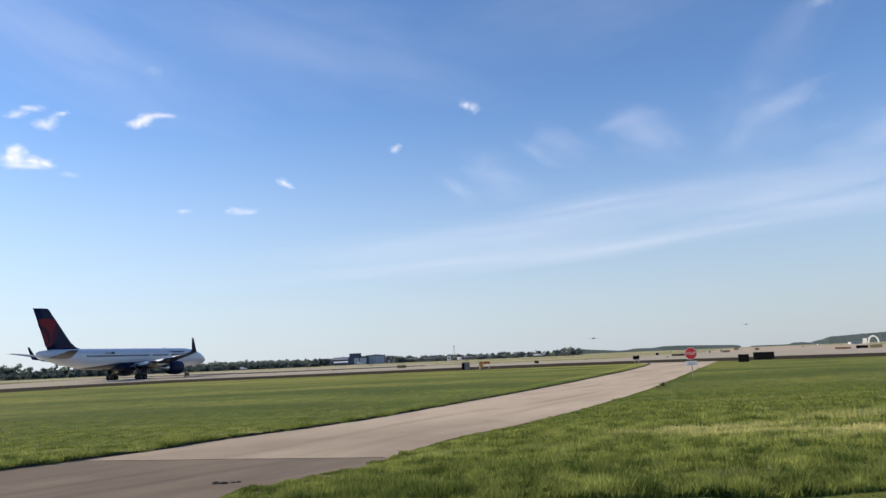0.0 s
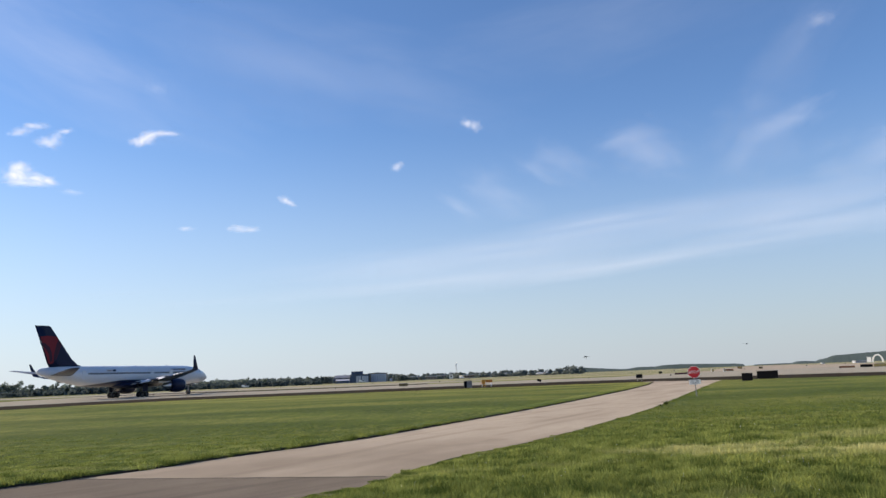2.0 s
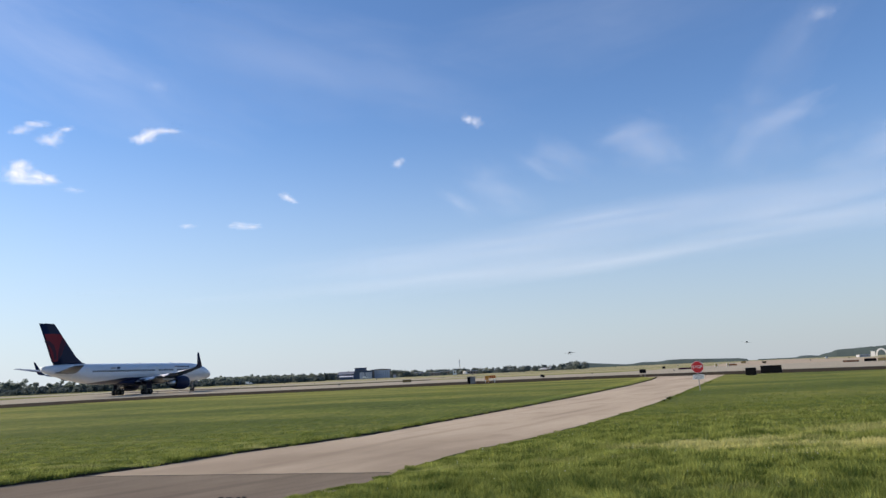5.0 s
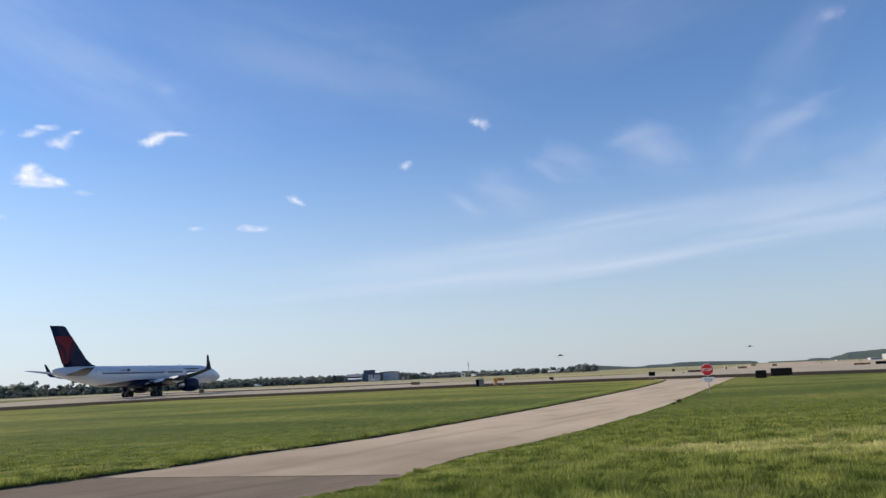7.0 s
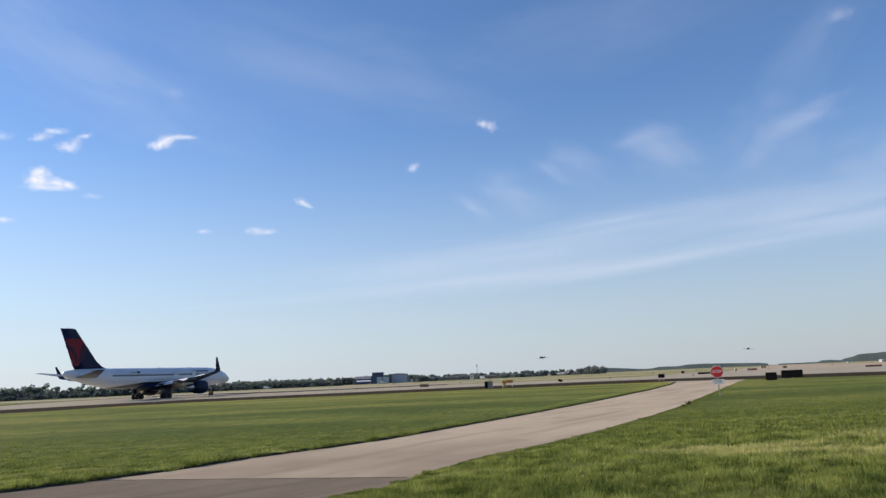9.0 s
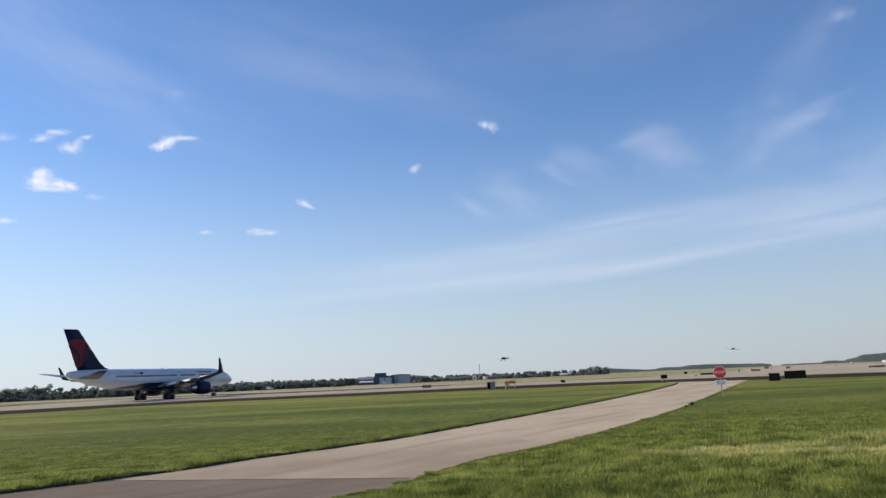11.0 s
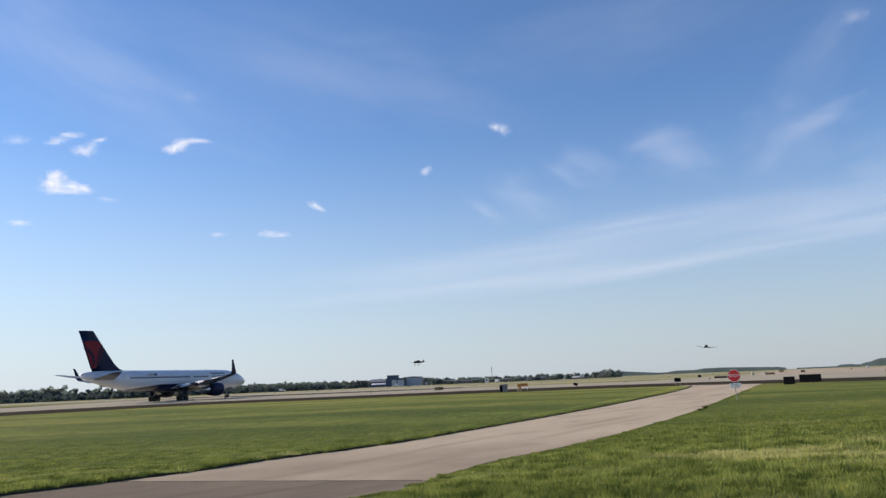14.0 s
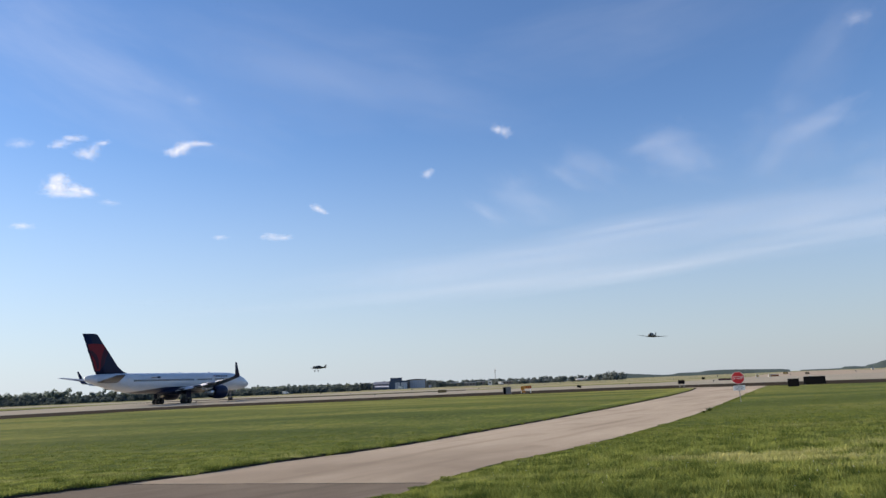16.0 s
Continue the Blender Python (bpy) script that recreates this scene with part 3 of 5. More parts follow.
def build_clouds():
    parts = []
    for name, rows, mat, label in (("cumulus_cloud", CUMULUS, cloud_material("cumulus", 0.95, (1.3, 0.9, 1), 2.6, 7.0), "small white ragged cumulus clouds against a blue sky"),
                                   ("cirrus_cloud", CIRRUS, cloud_material("cirrus", 1.15, (1.9, 1.9, 1), 1.5, 6.0), "thin pale cirrus streaks across a blue sky")):
        verts, faces, uvs, thick = [], [], [], []
        n = 9
        for az, el, w, h, tilt, dens in rows:
            base = len(verts)
            ct, st = math.cos(radians(tilt)), math.sin(radians(tilt))
            for i in range(n):
                for j in range(n):
                    u, v = 2 * i / (n - 1) - 1, 2 * j / (n - 1) - 1
                    dx, dy = u * w / 2, v * h / 2
                    a, e = radians(az + (dx * ct - dy * st) / math.cos(radians(el))), radians(el + dx * st + dy * ct)
                    d = 4300 if name == "cumulus_cloud" else 4600
                    verts.append((d * math.cos(e) * math.sin(a), d * math.cos(e) * math.cos(a), EYE + d * math.sin(e)))
                    uvs.append((u, v))
                    thick.append(dens)
            faces += [(base + i * n + j, base + (i + 1) * n + j, base + (i + 1) * n + j + 1, base + i * n + j + 1) for i in range(n - 1) for j in range(n - 1)]
        me = bpy.data.meshes.new(name)
        me.from_pydata(verts, [], faces)
        uvl = me.uv_layers.new(name="UVMap")
        for lp in me.loops:
            uvl.data[lp.index].uv = uvs[lp.vertex_index]
        at = me.attributes.new("thickness", "FLOAT", "POINT")
        at.data.foreach_set("value", thick)
        me.materials.append(mat)
        parts.append(tagged(new(name, me), label, "clouds", kind="structure"))
    return parts


cumulus, cirrus = build_clouds()


# ---------- the airliner ----------
def hull_rings(stations, n=40):
    """Rings of an oval body; stations: distance aft of the nose, half width, half height, height of its axis."""
    return [[(-a, w * math.cos(2 * math.pi * k / n), zc + h * math.sin(2 * math.pi * k / n)) for k in range(n)] for a, w, h, zc in stations]


def belly_material():
    """White hull whose underside is painted navy along a line that sweeps up toward the tail."""
    m = material("white_hull_navy_belly", (0.62, 0.62, 0.63), 0.3, vary=0.06, scale=0.4, coat=0.3)
    n, l = m.node_tree.nodes, m.node_tree.links
    co = n.new("ShaderNodeTexCoord")
    sep = n.new("ShaderNodeSeparateXYZ")
    l.new(co.outputs["Object"], sep.inputs[0])
    curve = node(m, "ShaderNodeMapRange", _1=-36.5, _2=-27.0, _3=2.45, _4=3.4)
    l.new(sep.outputs[0], curve.inputs[0])
    less = node(m, "ShaderNodeMath", op="LESS_THAN")
    l.new(sep.outputs[2], less.inputs[0])
    front = node(m, "ShaderNodeMapRange", _1=-18.0, _2=-13.0, _3=3.5, _4=1.6)
    l.new(sep.outputs[0], front.inputs[0])
    lower = node(m, "ShaderNodeMath", op="MINIMUM")
    l.new(curve.outputs[0], lower.inputs[0])
    l.new(front.outputs[0], lower.inputs[1])
    l.new(lower.outputs[0], less.inputs[1])
    p = n["Principled BSDF"]
    white = p.inputs["Base Color"].links[0].from_socket
    mix = n.new("ShaderNodeMix")
    mix.data_type = "RGBA"
    mix.inputs[7].default_value = (0.008, 0.014, 0.045, 1)
    l.new(less.outputs[0], mix.inputs[0])
    l.new(white, mix.inputs[6])
    l.new(mix.outputs[2], p.inputs["Base Color"])
    return m


def build_airliner(m):
    top = thing("airliner", m, "white jet airliner with navy belly and red-navy tail on the taxiway", "airliner")
    bm = bmesh.new()
    loft(bm, hull_rings([(-.8, .05, .05, 3.5), (-.55, .45, .42, 3.53), (.1, .85, .82, 3.64), (1.2, 1.22, 1.25, 3.8), (2.7, 1.55, 1.62, 3.98), (4.6, 1.76, 1.88, 4.12), (6.5, 1.86, 1.99, 4.2), (9, 1.88, 2.01, 4.22), (16, 1.88, 2.01, 4.22), (24, 1.88, 2.01, 4.22), (30, 1.88, 2.01, 4.22), (33, 1.84, 2.0, 4.23), (36, 1.7, 1.9, 4.32), (39, 1.44, 1.64, 4.57), (42, 1.1, 1.34, 4.82), (44.5, .74, .97, 5.07), (46.4, .42, .6, 5.23), (47.1, .2, .32, 5.22)]))
    hull = part("fuselage", bm, belly_material(), top, smooth=True)
    # wing box fairing
    bm = bmesh.new()
    loft(bm, hull_rings([(13.5, .3, .1, 2.35), (15.5, 1.7, .5, 2.45), (19, 2.15, .72, 2.5), (24, 2.1, .7, 2.5), (27, 1.5, .5, 2.5), (29, .3, .1, 2.5)], 24))
    part("belly_fairing", bm, M_NAVY, top, smooth=True)
    for s in (1, -1):
        bm = bmesh.new()
        loft(bm, [foil((-14.6, s * 1.2, 2.75), 9.8, .13), foil((-15.9, s * 2.4, 2.85), 8.4, .125), foil((-18.9, s * 7.4, 3.3), 5.6, .115), foil((-22.5, s * 13.4, 3.95), 3.7, .105), foil((-26.1, s * 19.1, 4.68), 2.0, .1)])
        wing = part("wing", bm, M_WINGSHADE, top, "grey swept wing, its underside in shade", smooth=True)
        bm = bmesh.new()
        loft(bm, [foil((-26.1, s * 19.1, 4.68), 2.0, .1), foil((-26.6, s * 19.7, 4.8), 1.75, .09, (0, -.4 * s, .9)), foil((-27.2, s * 20.05, 5.2), 1.25, .09, (0, -.9 * s, .4)), foil((-28.5, s * 20.5, 7.35), .45, .09, (0, -1 * s, .15))])
        part("winglet", bm, M_NAVY, wing, "navy upturned winglet", smooth=True)
        for y, a, ln in ((4.6, 22.4, 4.6), (9.2, 23.8, 3.8), (13.4, 25.6, 3.0)):
            z = 2.95 + (y - 2.4) * .0935 - .42
            bm = bmesh.new()
            loft(bm, [[(-a - k * ln, s * y + w * .22 * math.cos(q), z + .1 * k + w * .3 * math.sin(q)) for q in (2 * math.pi * i / 10 for i in range(10))] for k, w in ((0, .1), (.2, .8), (.5, 1), (.8, .6), (1, .05))])
            part("flap_fairing", bm, M_WINGSHADE, wing, smooth=True)
        for k, (y0, y1, a0, a1, c0, c1) in enumerate(((2.6, 7.2, 24.25, 24.45, 1.3, 1.2), (7.6, 13.2, 24.4, 26.1, 1.1, .8), (13.6, 18.2, 26.2, 27.8, .7, .45))):
            z0, z1 = 2.82 + (y0 - 2.4) * .0935, 2.82 + (y1 - 2.4) * .0935
            bm = bmesh.new()
            droop = .42 if k < 2 else .3
            loft(bm, [[q - Vector((0, 0, droop * (le - q.x))) for q in foil((le, s * y, z + .3), c * 1.35, .07)] for le, y, z, c in ((-a0 + .5, y0, z0, c0), (-a1 + .5, y1, z1, c1))])
            part("flap" if k < 2 else "aileron", bm, M_FLAP, wing, "pale grey flap drooping from the trailing edge" if k < 2 else "", smooth=True)
        # engine
        n = 28
        def ring(a, r, z=2.02):
            return [(-a, s * 6.5 + r * math.cos(2 * math.pi * k / n), z + r * math.sin(2 * math.pi * k / n)) for k in range(n)]
        bm = bmesh.new()
        loft(bm, [ring(16.1, .98), ring(15.4, 1.03), ring(15.2, 1.12), ring(15.3, 1.24), ring(15.9, 1.38), ring(16.9, 1.42), ring(18.0, 1.32), ring(19.0, 1.1), ring(19.0, 1.0), ring(18.0, 1.0)])
        engine = part("engine", bm, M_NAVY, top, "navy engine nacelle under the wing", smooth=True)
        bm = bmesh.new()
        loft(bm, [ring(15.4, 1.03), ring(15.19, 1.12), ring(15.28, 1.25), ring(15.5, 1.31), ring(15.5, 1.28), ring(15.4, 1.04)], close=False)
        part("intake_lip", bm, M_METAL, engine, "polished metal intake lip", smooth=True)
        bm = bmesh.new()
        for k in range(22):
            q = 2 * math.pi * k / 22
            c, d = math.cos(q), math.sin(q)
            o = Vector((-16.0, s * 6.5, 2.02))
            rd, tg = Vector((0, c, d)), Vector((0, -d, c))
            bm.faces.new([bm.verts.new(o + rd * a + tg * b + Vector((e, 0, 0))) for a, b, e in ((.25, -.05, .08), (.97, -.15, .12), (.97, .13, -.08), (.25, .05, -.05))])
        part("fan", bm, M_STRUT, engine)
        bm = bmesh.new()
        loft(bm, [ring(17.80, .85), ring(19.20, .72), ring(20.50, .5), ring(20.50, .44), ring(19.80, .42)])
        core = part("exhaust_core", bm, M_METAL, engine, "bare metal exhaust nozzle", smooth=True)
        bm = bmesh.new()
        loft(bm, [ring(19.90, .34), ring(20.60, .25), ring(21.20, .03)])
        part("exhaust_cone", bm, M_METAL, core, smooth=True)
        bm = bmesh.new()
        loft(bm, [[(-x, s * 6.5 + w, z) for x, w, z in ((15.5, -.05, zb), (16.6, -.2, zb), (20.6, -.12, zt - .05), (22.0, 0, zt), (20.6, .12, zt - .05), (16.6, .2, zb), (15.5, .05, zb))] for zb, zt in ((3.1, 2.6), (3.62, 3.25))])
        part("pylon", bm, M_WHITE, engine)
        # tailplane
        bm = bmesh.new()
        loft(bm, [foil((-39.2, s * .5, 4.55), 5.4, .1), foil((-40.4, s * 2.2, 4.82), 4.6, .1), foil((-44.6, s * 7.5, 5.66), 1.85, .09)])
        tailplane = part("tailplane", bm, M_TAILSHADE, top, "swept tailplane, shade of its underside painted in as dark grey", smooth=True)
        bm = bmesh.new()
        loft(bm, [foil((-44.0, s * 2.5, 4.87), 1.3, .09), foil((-46.0, s * 7.3, 5.63), .65, .09)])
        part("elevator", bm, M_TAILSHADE, tailplane, smooth=True)
        # main gear
        bm = bmesh.new()
        tube(bm, (-23.3, s * 3.66, .55), (-23.1, s * 3.9, 2.7), .17)
        leg = part("strut", bm, M_STRUT, top)
        bm = bmesh.new()
        tube(bm, (-23.2, s * 3.7, 1.3), (-23.2, s * 1.9, 2.5), .08)
        part("brace", bm, M_STRUT, leg)
        bm = bmesh.new()
        tube(bm, (-22.65, s * 3.66, .52), (-23.95, s * 3.66, .52), .13)
        part("bogie_beam", bm, M_STRUT, leg)
        bm = bmesh.new()
        box(bm, -23.9, -22.5, s * 4.25 - .03, s * 4.25 + .03, 1.1, 2.8, .02)
        part("gear_door", bm, M_NAVY, leg)
        for a in (22.7, 23.88):
            for w in (-.44, .44):
                wheel("wheel", (-a, s * 3.66 + w, .52), .52, .38, top)
    bm = bmesh.new()
    tube(bm, (-5.2, 0, .4), (-5.0, 0, 2.5), .12)
    leg = part("strut", bm, M_STRUT, top)
    bm = bmesh.new()
    tube(bm, (-5.15, 0, 1.2), (-6.6, 0, 2.4), .07)
    part("brace", bm, M_STRUT, leg)
    for w in (-.28, .28):
        wheel("wheel", (-5.2, w, .4), .4, .27, top)
        bm = bmesh.new()
        box(bm, -5.0, -4.1, w * 2.1 - .02, w * 2.1 + .02, 1.8, 2.5, .01)
        part("gear_door", bm, M_STRUT, leg)
    # fin and rudder
    side = (0, 1, 0)
    bm = bmesh.new()
    loft(bm, [foil((-35.4, 0, 6.0), 7.3, .03, side), foil((-37.3, 0, 6.5), 5.7, .045, side), foil((-38.8, 0, 7.5), 4.6, .05, side), foil((-44.3, 0, 13.25), 2.4, .06, side), foil((-44.75, 0, 13.4), 1.9, .04, side)])
    fin = part("fin", bm, M_NAVY, top, "navy tail fin with crimson emblem shapes", smooth=True)
    bm = bmesh.new()
    loft(bm, [foil((-41.9, 0, 6.05), 2.5, .07, side), foil((-46.3, 0, 13.35), 1.75, .07, side)])
    part("rudder", bm, M_NAVY, fin, smooth=True)
    pane = None
    for s in (1, -1):
        for name, mat, off, pts in (("emblem_field", M_RED, .2, ((-46.85, 11.45), (-45.0, 11.6), (-42.85, 11.5), (-41.7, 10.1), (-42.2, 9.0), (-42.7, 7.8), (-43.6, 6.7), (-44.6, 6.6))),
                                    ("emblem_sweep", M_DARKRED, .225, ((-46.5, 10.4), (-45.6, 10.25), (-44.6, 9.6), (-44.0, 8.6), (-43.8, 7.2), (-44.3, 6.9), (-44.7, 8.3), (-45.3, 9.1), (-46.0, 9.7))),
                                    ("emblem_shade", M_DARKRED, .212, ((-42.5, 11.0), (-41.75, 10.1), (-42.25, 9.0), (-42.75, 7.8), (-43.5, 6.85), (-43.5, 8.2), (-43.2, 9.4), (-42.9, 10.3)))):
            bm = bmesh.new()
            outline(bm, pts, s * (off - .02), s * off)
            part(name, bm, mat, fin)
        # cabin windows, doors, cockpit glass
        for k in range(58):
            a = 7.2 + k * .505
            if 12.4 < a < 13.6 or 17.9 < a < 19.1:
                continue
            y = s * (1.86 if a < 32 else 1.86 - .05 * (a - 32))
            if pane is None:
                bm = bmesh.new()
                box(bm, -.12, .12, -.03, .03, -.17, .17)
                pane = part("cabin_window", bm, M_GLASS, hull)
                pw = pane
            else:
                pw = new("cabin_window", pane.data)
                pw.parent = hull
            pw.location = (-a if a < 26 else -26 - (a - 26) * .9, y, 4.74)
        for a, w in ((5.9, .42), (12.9, .42), (18.4, .3), (37.2, .4)):
            bm = bmesh.new()
            y = 1.83 if a < 30 else 1.55
            if a < 6:
                y = 1.79
            box(bm, -a - w, -a + w, s * y - .03, s * y + .03, 3.7, 5.35, .02)
            part("door", bm, M_WHITE, hull)
        bm = bmesh.new()
        for k, (a0, a1, z0, z1) in enumerate(((1.75, 2.35, 4.35, 4.95), (2.45, 3.1, 4.45, 5.1))):
            y0, y1 = s * (1.02 + .22 * k), s * (1.2 + .18 * k)
            bm.faces.new([bm.verts.new(p) for p in ((-a0, y0 + s * .02, z0), (-a1, y1 + s * .12, z0), (-a1, y1 - s * .12, z1), (-a0, y0 - s * .2, z1))])
        part("cockpit_window", bm, M_GLASS, hull)
        # titles as plain bars, mark and flag near the tail
        for k in range(6):
            a = 8.6 + k * .8
            bm = bmesh.new()
            box(bm, -a - .2, -a + .2, s * 1.68 - .06, s * 1.68 + .06, 5.26, 5.54)
            part("title_bar", bm, M_NAVY if k < 5 else M_RED, hull)
        bm = bmesh.new()
        box(bm, -31.2, -29.9, s * 1.72 - .06, s * 1.72 + .06, 5.2, 5.4)
        part("registration_bar", bm, M_BOXGREY, hull)
        bm = bmesh.new()
        box(bm, -29.5, -28.7, s * 1.72 - .06, s * 1.72 + .06, 5.15, 5.5)
        part("flag_bar", bm, M_NAVY, hull)
    for a, h in ((12, .22), (21, .18)):
        bm = bmesh.new()
        loft(bm, [foil((-a, 0, 6.15), .5, .1, side), foil((-a - .25, 0, 6.2 + h), .22, .1, side)])
        part("antenna", bm, M_WHITE, hull)
    # the rear body is a tenth shorter than drawn, tail surfaces with it
    for ob in top.children_recursive:
        if ob.name.split(".")[0] in ("fuselage", "fin", "rudder", "tailplane", "elevator", "emblem_field", "emblem_sweep", "emblem_shade", "door", "registration_bar", "flag_bar"):
            for v in ob.data.vertices:
                if v.co.x < -26:
                    v.co.x = -26 + (v.co.x + 26) * 0.9
    return top


airliner = build_airliner(pose(-56.0, 176.7, 0.022, 0, 0, 69.4))


# ---------- the two propeller planes ----------
def build_trainer(name, label, gear_down):
    """A radial-engined low-wing trainer, nose along +x, origin at the wing."""
    top = thing(name, pose(0, 0, 0), label, "propeller plane", "small planes in the air")
    bm = bmesh.new()
    loft(bm, hull_rings([(-3.0, .45, .45, .35), (-2.9, .62, .62, .35), (-1.9, .66, .68, .35), (-.6, .6, .72, .38), (1.2, .55, .7, .42), (3.0, .38, .5, .48), (4.6, .2, .3, .55), (5.6, .06, .12, .6)], 20))
    part("fuselage", bm, M_OLIVE, top, smooth=True)
    bm = bmesh.new()
    loft(bm, hull_rings([(-1.3, .25, .1, .98), (-.9, .4, .42, 1.0), (.6, .42, .5, 1.0), (1.7, .36, .4, .98), (2.4, .2, .1, .9)], 16))
    part("canopy", bm, M_GLASS, top, "dark framed glass canopy", smooth=True)
    for s in (1, -1):
        bm = bmesh.new()
        loft(bm, [foil((1.35, s * .3, -.1), 2.3, .14), foil((1.3, s * 1.5, -.1), 2.25, .14), foil((.55, s * 6.1, .42), 1.25, .1), foil((.2, s * 6.4, .45), .6, .08)])
        part("wing", bm, M_OLIVE, top, smooth=True)
        bm = bmesh.new()
        loft(bm, [foil((-4.2, s * .1, .62), 1.35, .1), foil((-4.6, s * 1.9, .64), .75, .09)])
        part("tailplane", bm, M_OLIVE, top, smooth=True)
        if gear_down:
            bm = bmesh.new()
            tube(bm, (.9, s * 1.35, -.1), (.95, s * 1.35, -1.45), .08)
            leg = part("gear_leg", bm, M_STRUT, top)
            wheel("wheel", (.95, s * 1.5, -1.45), .36, .2, leg)
        else:
            bm = bmesh.new()
            box(bm, .5, 1.1, s * 1.2 - .22, s * 1.2 + .22, -.34, -.2, .05)
            part("gear_bay_cover", bm, M_OLIVE, top)
    bm = bmesh.new()
    loft(bm, [foil((-3.9, 0, .8), 1.6, .08, (0, 1, 0)), foil((-4.4, 0, 1.5), 1.25, .08, (0, 1, 0)), foil((-4.9, 0, 2.05), .6, .07, (0, 1, 0))])
    part("fin", bm, M_OLIVE, top, smooth=True)
    bm = bmesh.new()
    tube(bm, (2.95, 0, .35), (3.35, 0, .35), .16, .05)
    hub = part("propeller_hub", bm, M_METAL, top)
    for s in (1, -1):
        bm = bmesh.new()
        loft(bm, [[(3.2 + a * c, s * y * .5 + b * c, .35 + s * y * .86) for a, b in ((-.05, -.12), (.05, -.1), (.05, .12), (-.05, .1))] for y, c in ((.1, .7), (.7, 1), (1.3, .6))])
        part("blade", bm, M_BLACK, hub)
    wheel("tail_wheel", (-4.7, 0, .2), .16, .1, top)
    return top


lander = build_trainer("propeller_plane", "dark single-engine propeller plane descending with its wheels down", True)
flyer = build_trainer("propeller_plane", "dark single-engine propeller plane flying low toward the field, wheels up", False)


# ---------- signs by the pavement ----------
def build_stop_sign(m):
    top = thing("stop_sign", m, "red octagonal stop sign on a leaning steel post in the grass", "stop sign")
    bm = bmesh.new()
    box(bm, -.03, .03, -.02, .02, -.3, 1.9, .006)
    part("post", bm, M_POST, top)
    octo = lambda r: [(r / math.cos(math.pi / 8) * math.cos(math.pi / 8 + k * math.pi / 4), 1.53 + r / math.cos(math.pi / 8) * math.sin(math.pi / 8 + k * math.pi / 4)) for k in range(8)]
    bm = bmesh.new()
    outline(bm, octo(.385), -.026, -.022)
    plate = part("sign_plate", bm, M_SIGNWHITE, top, "white-edged octagon")
    bm = bmesh.new()
    outline(bm, octo(.36), -.031, -.027)
    part("sign_face", bm, M_SIGNRED, plate, "red octagon face")
    cu = bpy.data.curves.new("lettering", "FONT")
    cu.body, cu.align_x, cu.align_y, cu.size, cu.extrude = "STOP", "CENTER", "CENTER", .26, .001
    tmp = new("lettering", cu)
    dg = bpy.context.evaluated_depsgraph_get()
    me = bpy.data.meshes.new_from_object(tmp.evaluated_get(dg))
    bpy.data.objects.remove(tmp)
    me.materials.clear()
    me.materials.append(M_SIGNWHITE)
    txt = new("lettering", me)
    txt.parent = plate
    txt.matrix_basis = pose(0, -.034, 1.53, 90, 0, 0)
    bm = bmesh.new()
    box(bm, -.36, .36, -.03, -.022, .74, 1.04, .003)
    board = part("lower_board", bm, M_SIGNWHITE, top, "small white notice board")
    for k, (w, z) in enumerate(((.26, .97), (.29, .89), (.22, .81))):
        bm = bmesh.new()
        box(bm, -w, w, -.034, -.031, z - .012, z + .012)
        part("writing_bar", bm, M_ROOF, board)
    return top


def build_guidance_sign(m, w, h, label, face, back, panels=1, lift=.18, depth=.22):
    """A boxed airfield sign on short legs; its lit face looks toward +y, the back toward -y."""
    top = thing("airfield_sign", m, label, "airfield sign", "airfield signs")
    bm = bmesh.new()
    box(bm, -w / 2, w / 2, -depth / 2, depth / 2, lift, lift + h, .025)
    body = part("housing", bm, back, top)
    for k in range(panels):
        x0, x1 = -w / 2 + .05 + (w - .1) * k / panels, -w / 2 + .05 + (w - .1) * (k + 1) / panels - .03
        bm = bmesh.new()
        box(bm, x0, x1, depth / 2 - .005, depth / 2 + .012, lift + .06, lift + h - .06)
        part("panel", bm, face, body)
        bm = bmesh.new()
        box(bm, x0, x1, -depth / 2 - .008, -depth / 2 + .005, lift + .06, lift + h - .06)
        part("back_cover", bm, back, body)
    n = max(2, round(w / .9))
    for k in range(n):
        x = -w / 2 + .15 + (w - .3) * k / (n - 1)
        bm = bmesh.new()
        tube(bm, (x, 0, -.2), (x, 0, lift + .02), .035, n=8)
        part("leg", bm, M_POST, top)
    return top


build_stop_sign(pose(16.2, 50.96, 0.0, 0, -1.5, -17))
build_guidance_sign(pose(32.62, 84.7, 0.0, 0, 0, -20), 1.1, .82, "black boxed airfield sign seen from behind, standing in grass", M_YELLOW, M_BLACK, 1, .04)
build_guidance_sign(pose(37.4, 90.9, 0.0, 0, 0, -20), 2.28, .86, "long black boxed airfield sign seen from behind", M_YELLOW, M_BLACK, 3, .08)


build_guidance_sign(pose(-8.5, 145.8, 0.02, 0, 0, 175), 1.6, .5, "low black and yellow airfield sign beside the taxiway", M_DULL, M_BLACK, 2, .12)
build_guidance_sign(pose(47.1, 156.0, 0.02, 0, 0, 170), 2.8, .34, "long low dark red airfield sign on the pavement edge", M_DARKRED, M_BLACK, 3, .1)
build_guidance_sign(pose(79.2, 153.8, 0.02, 0, 0, 172), 2.9, .34, "low dark and orange airfield sign", M_RUST, M_BLACK, 3, .12)
build_guidance_sign(pose(82.2, 152.2, 0.02, 0, 0, -8), 2.2, .55, "black airfield sign seen from behind", M_YELLOW, M_BLACK, 2, .12)
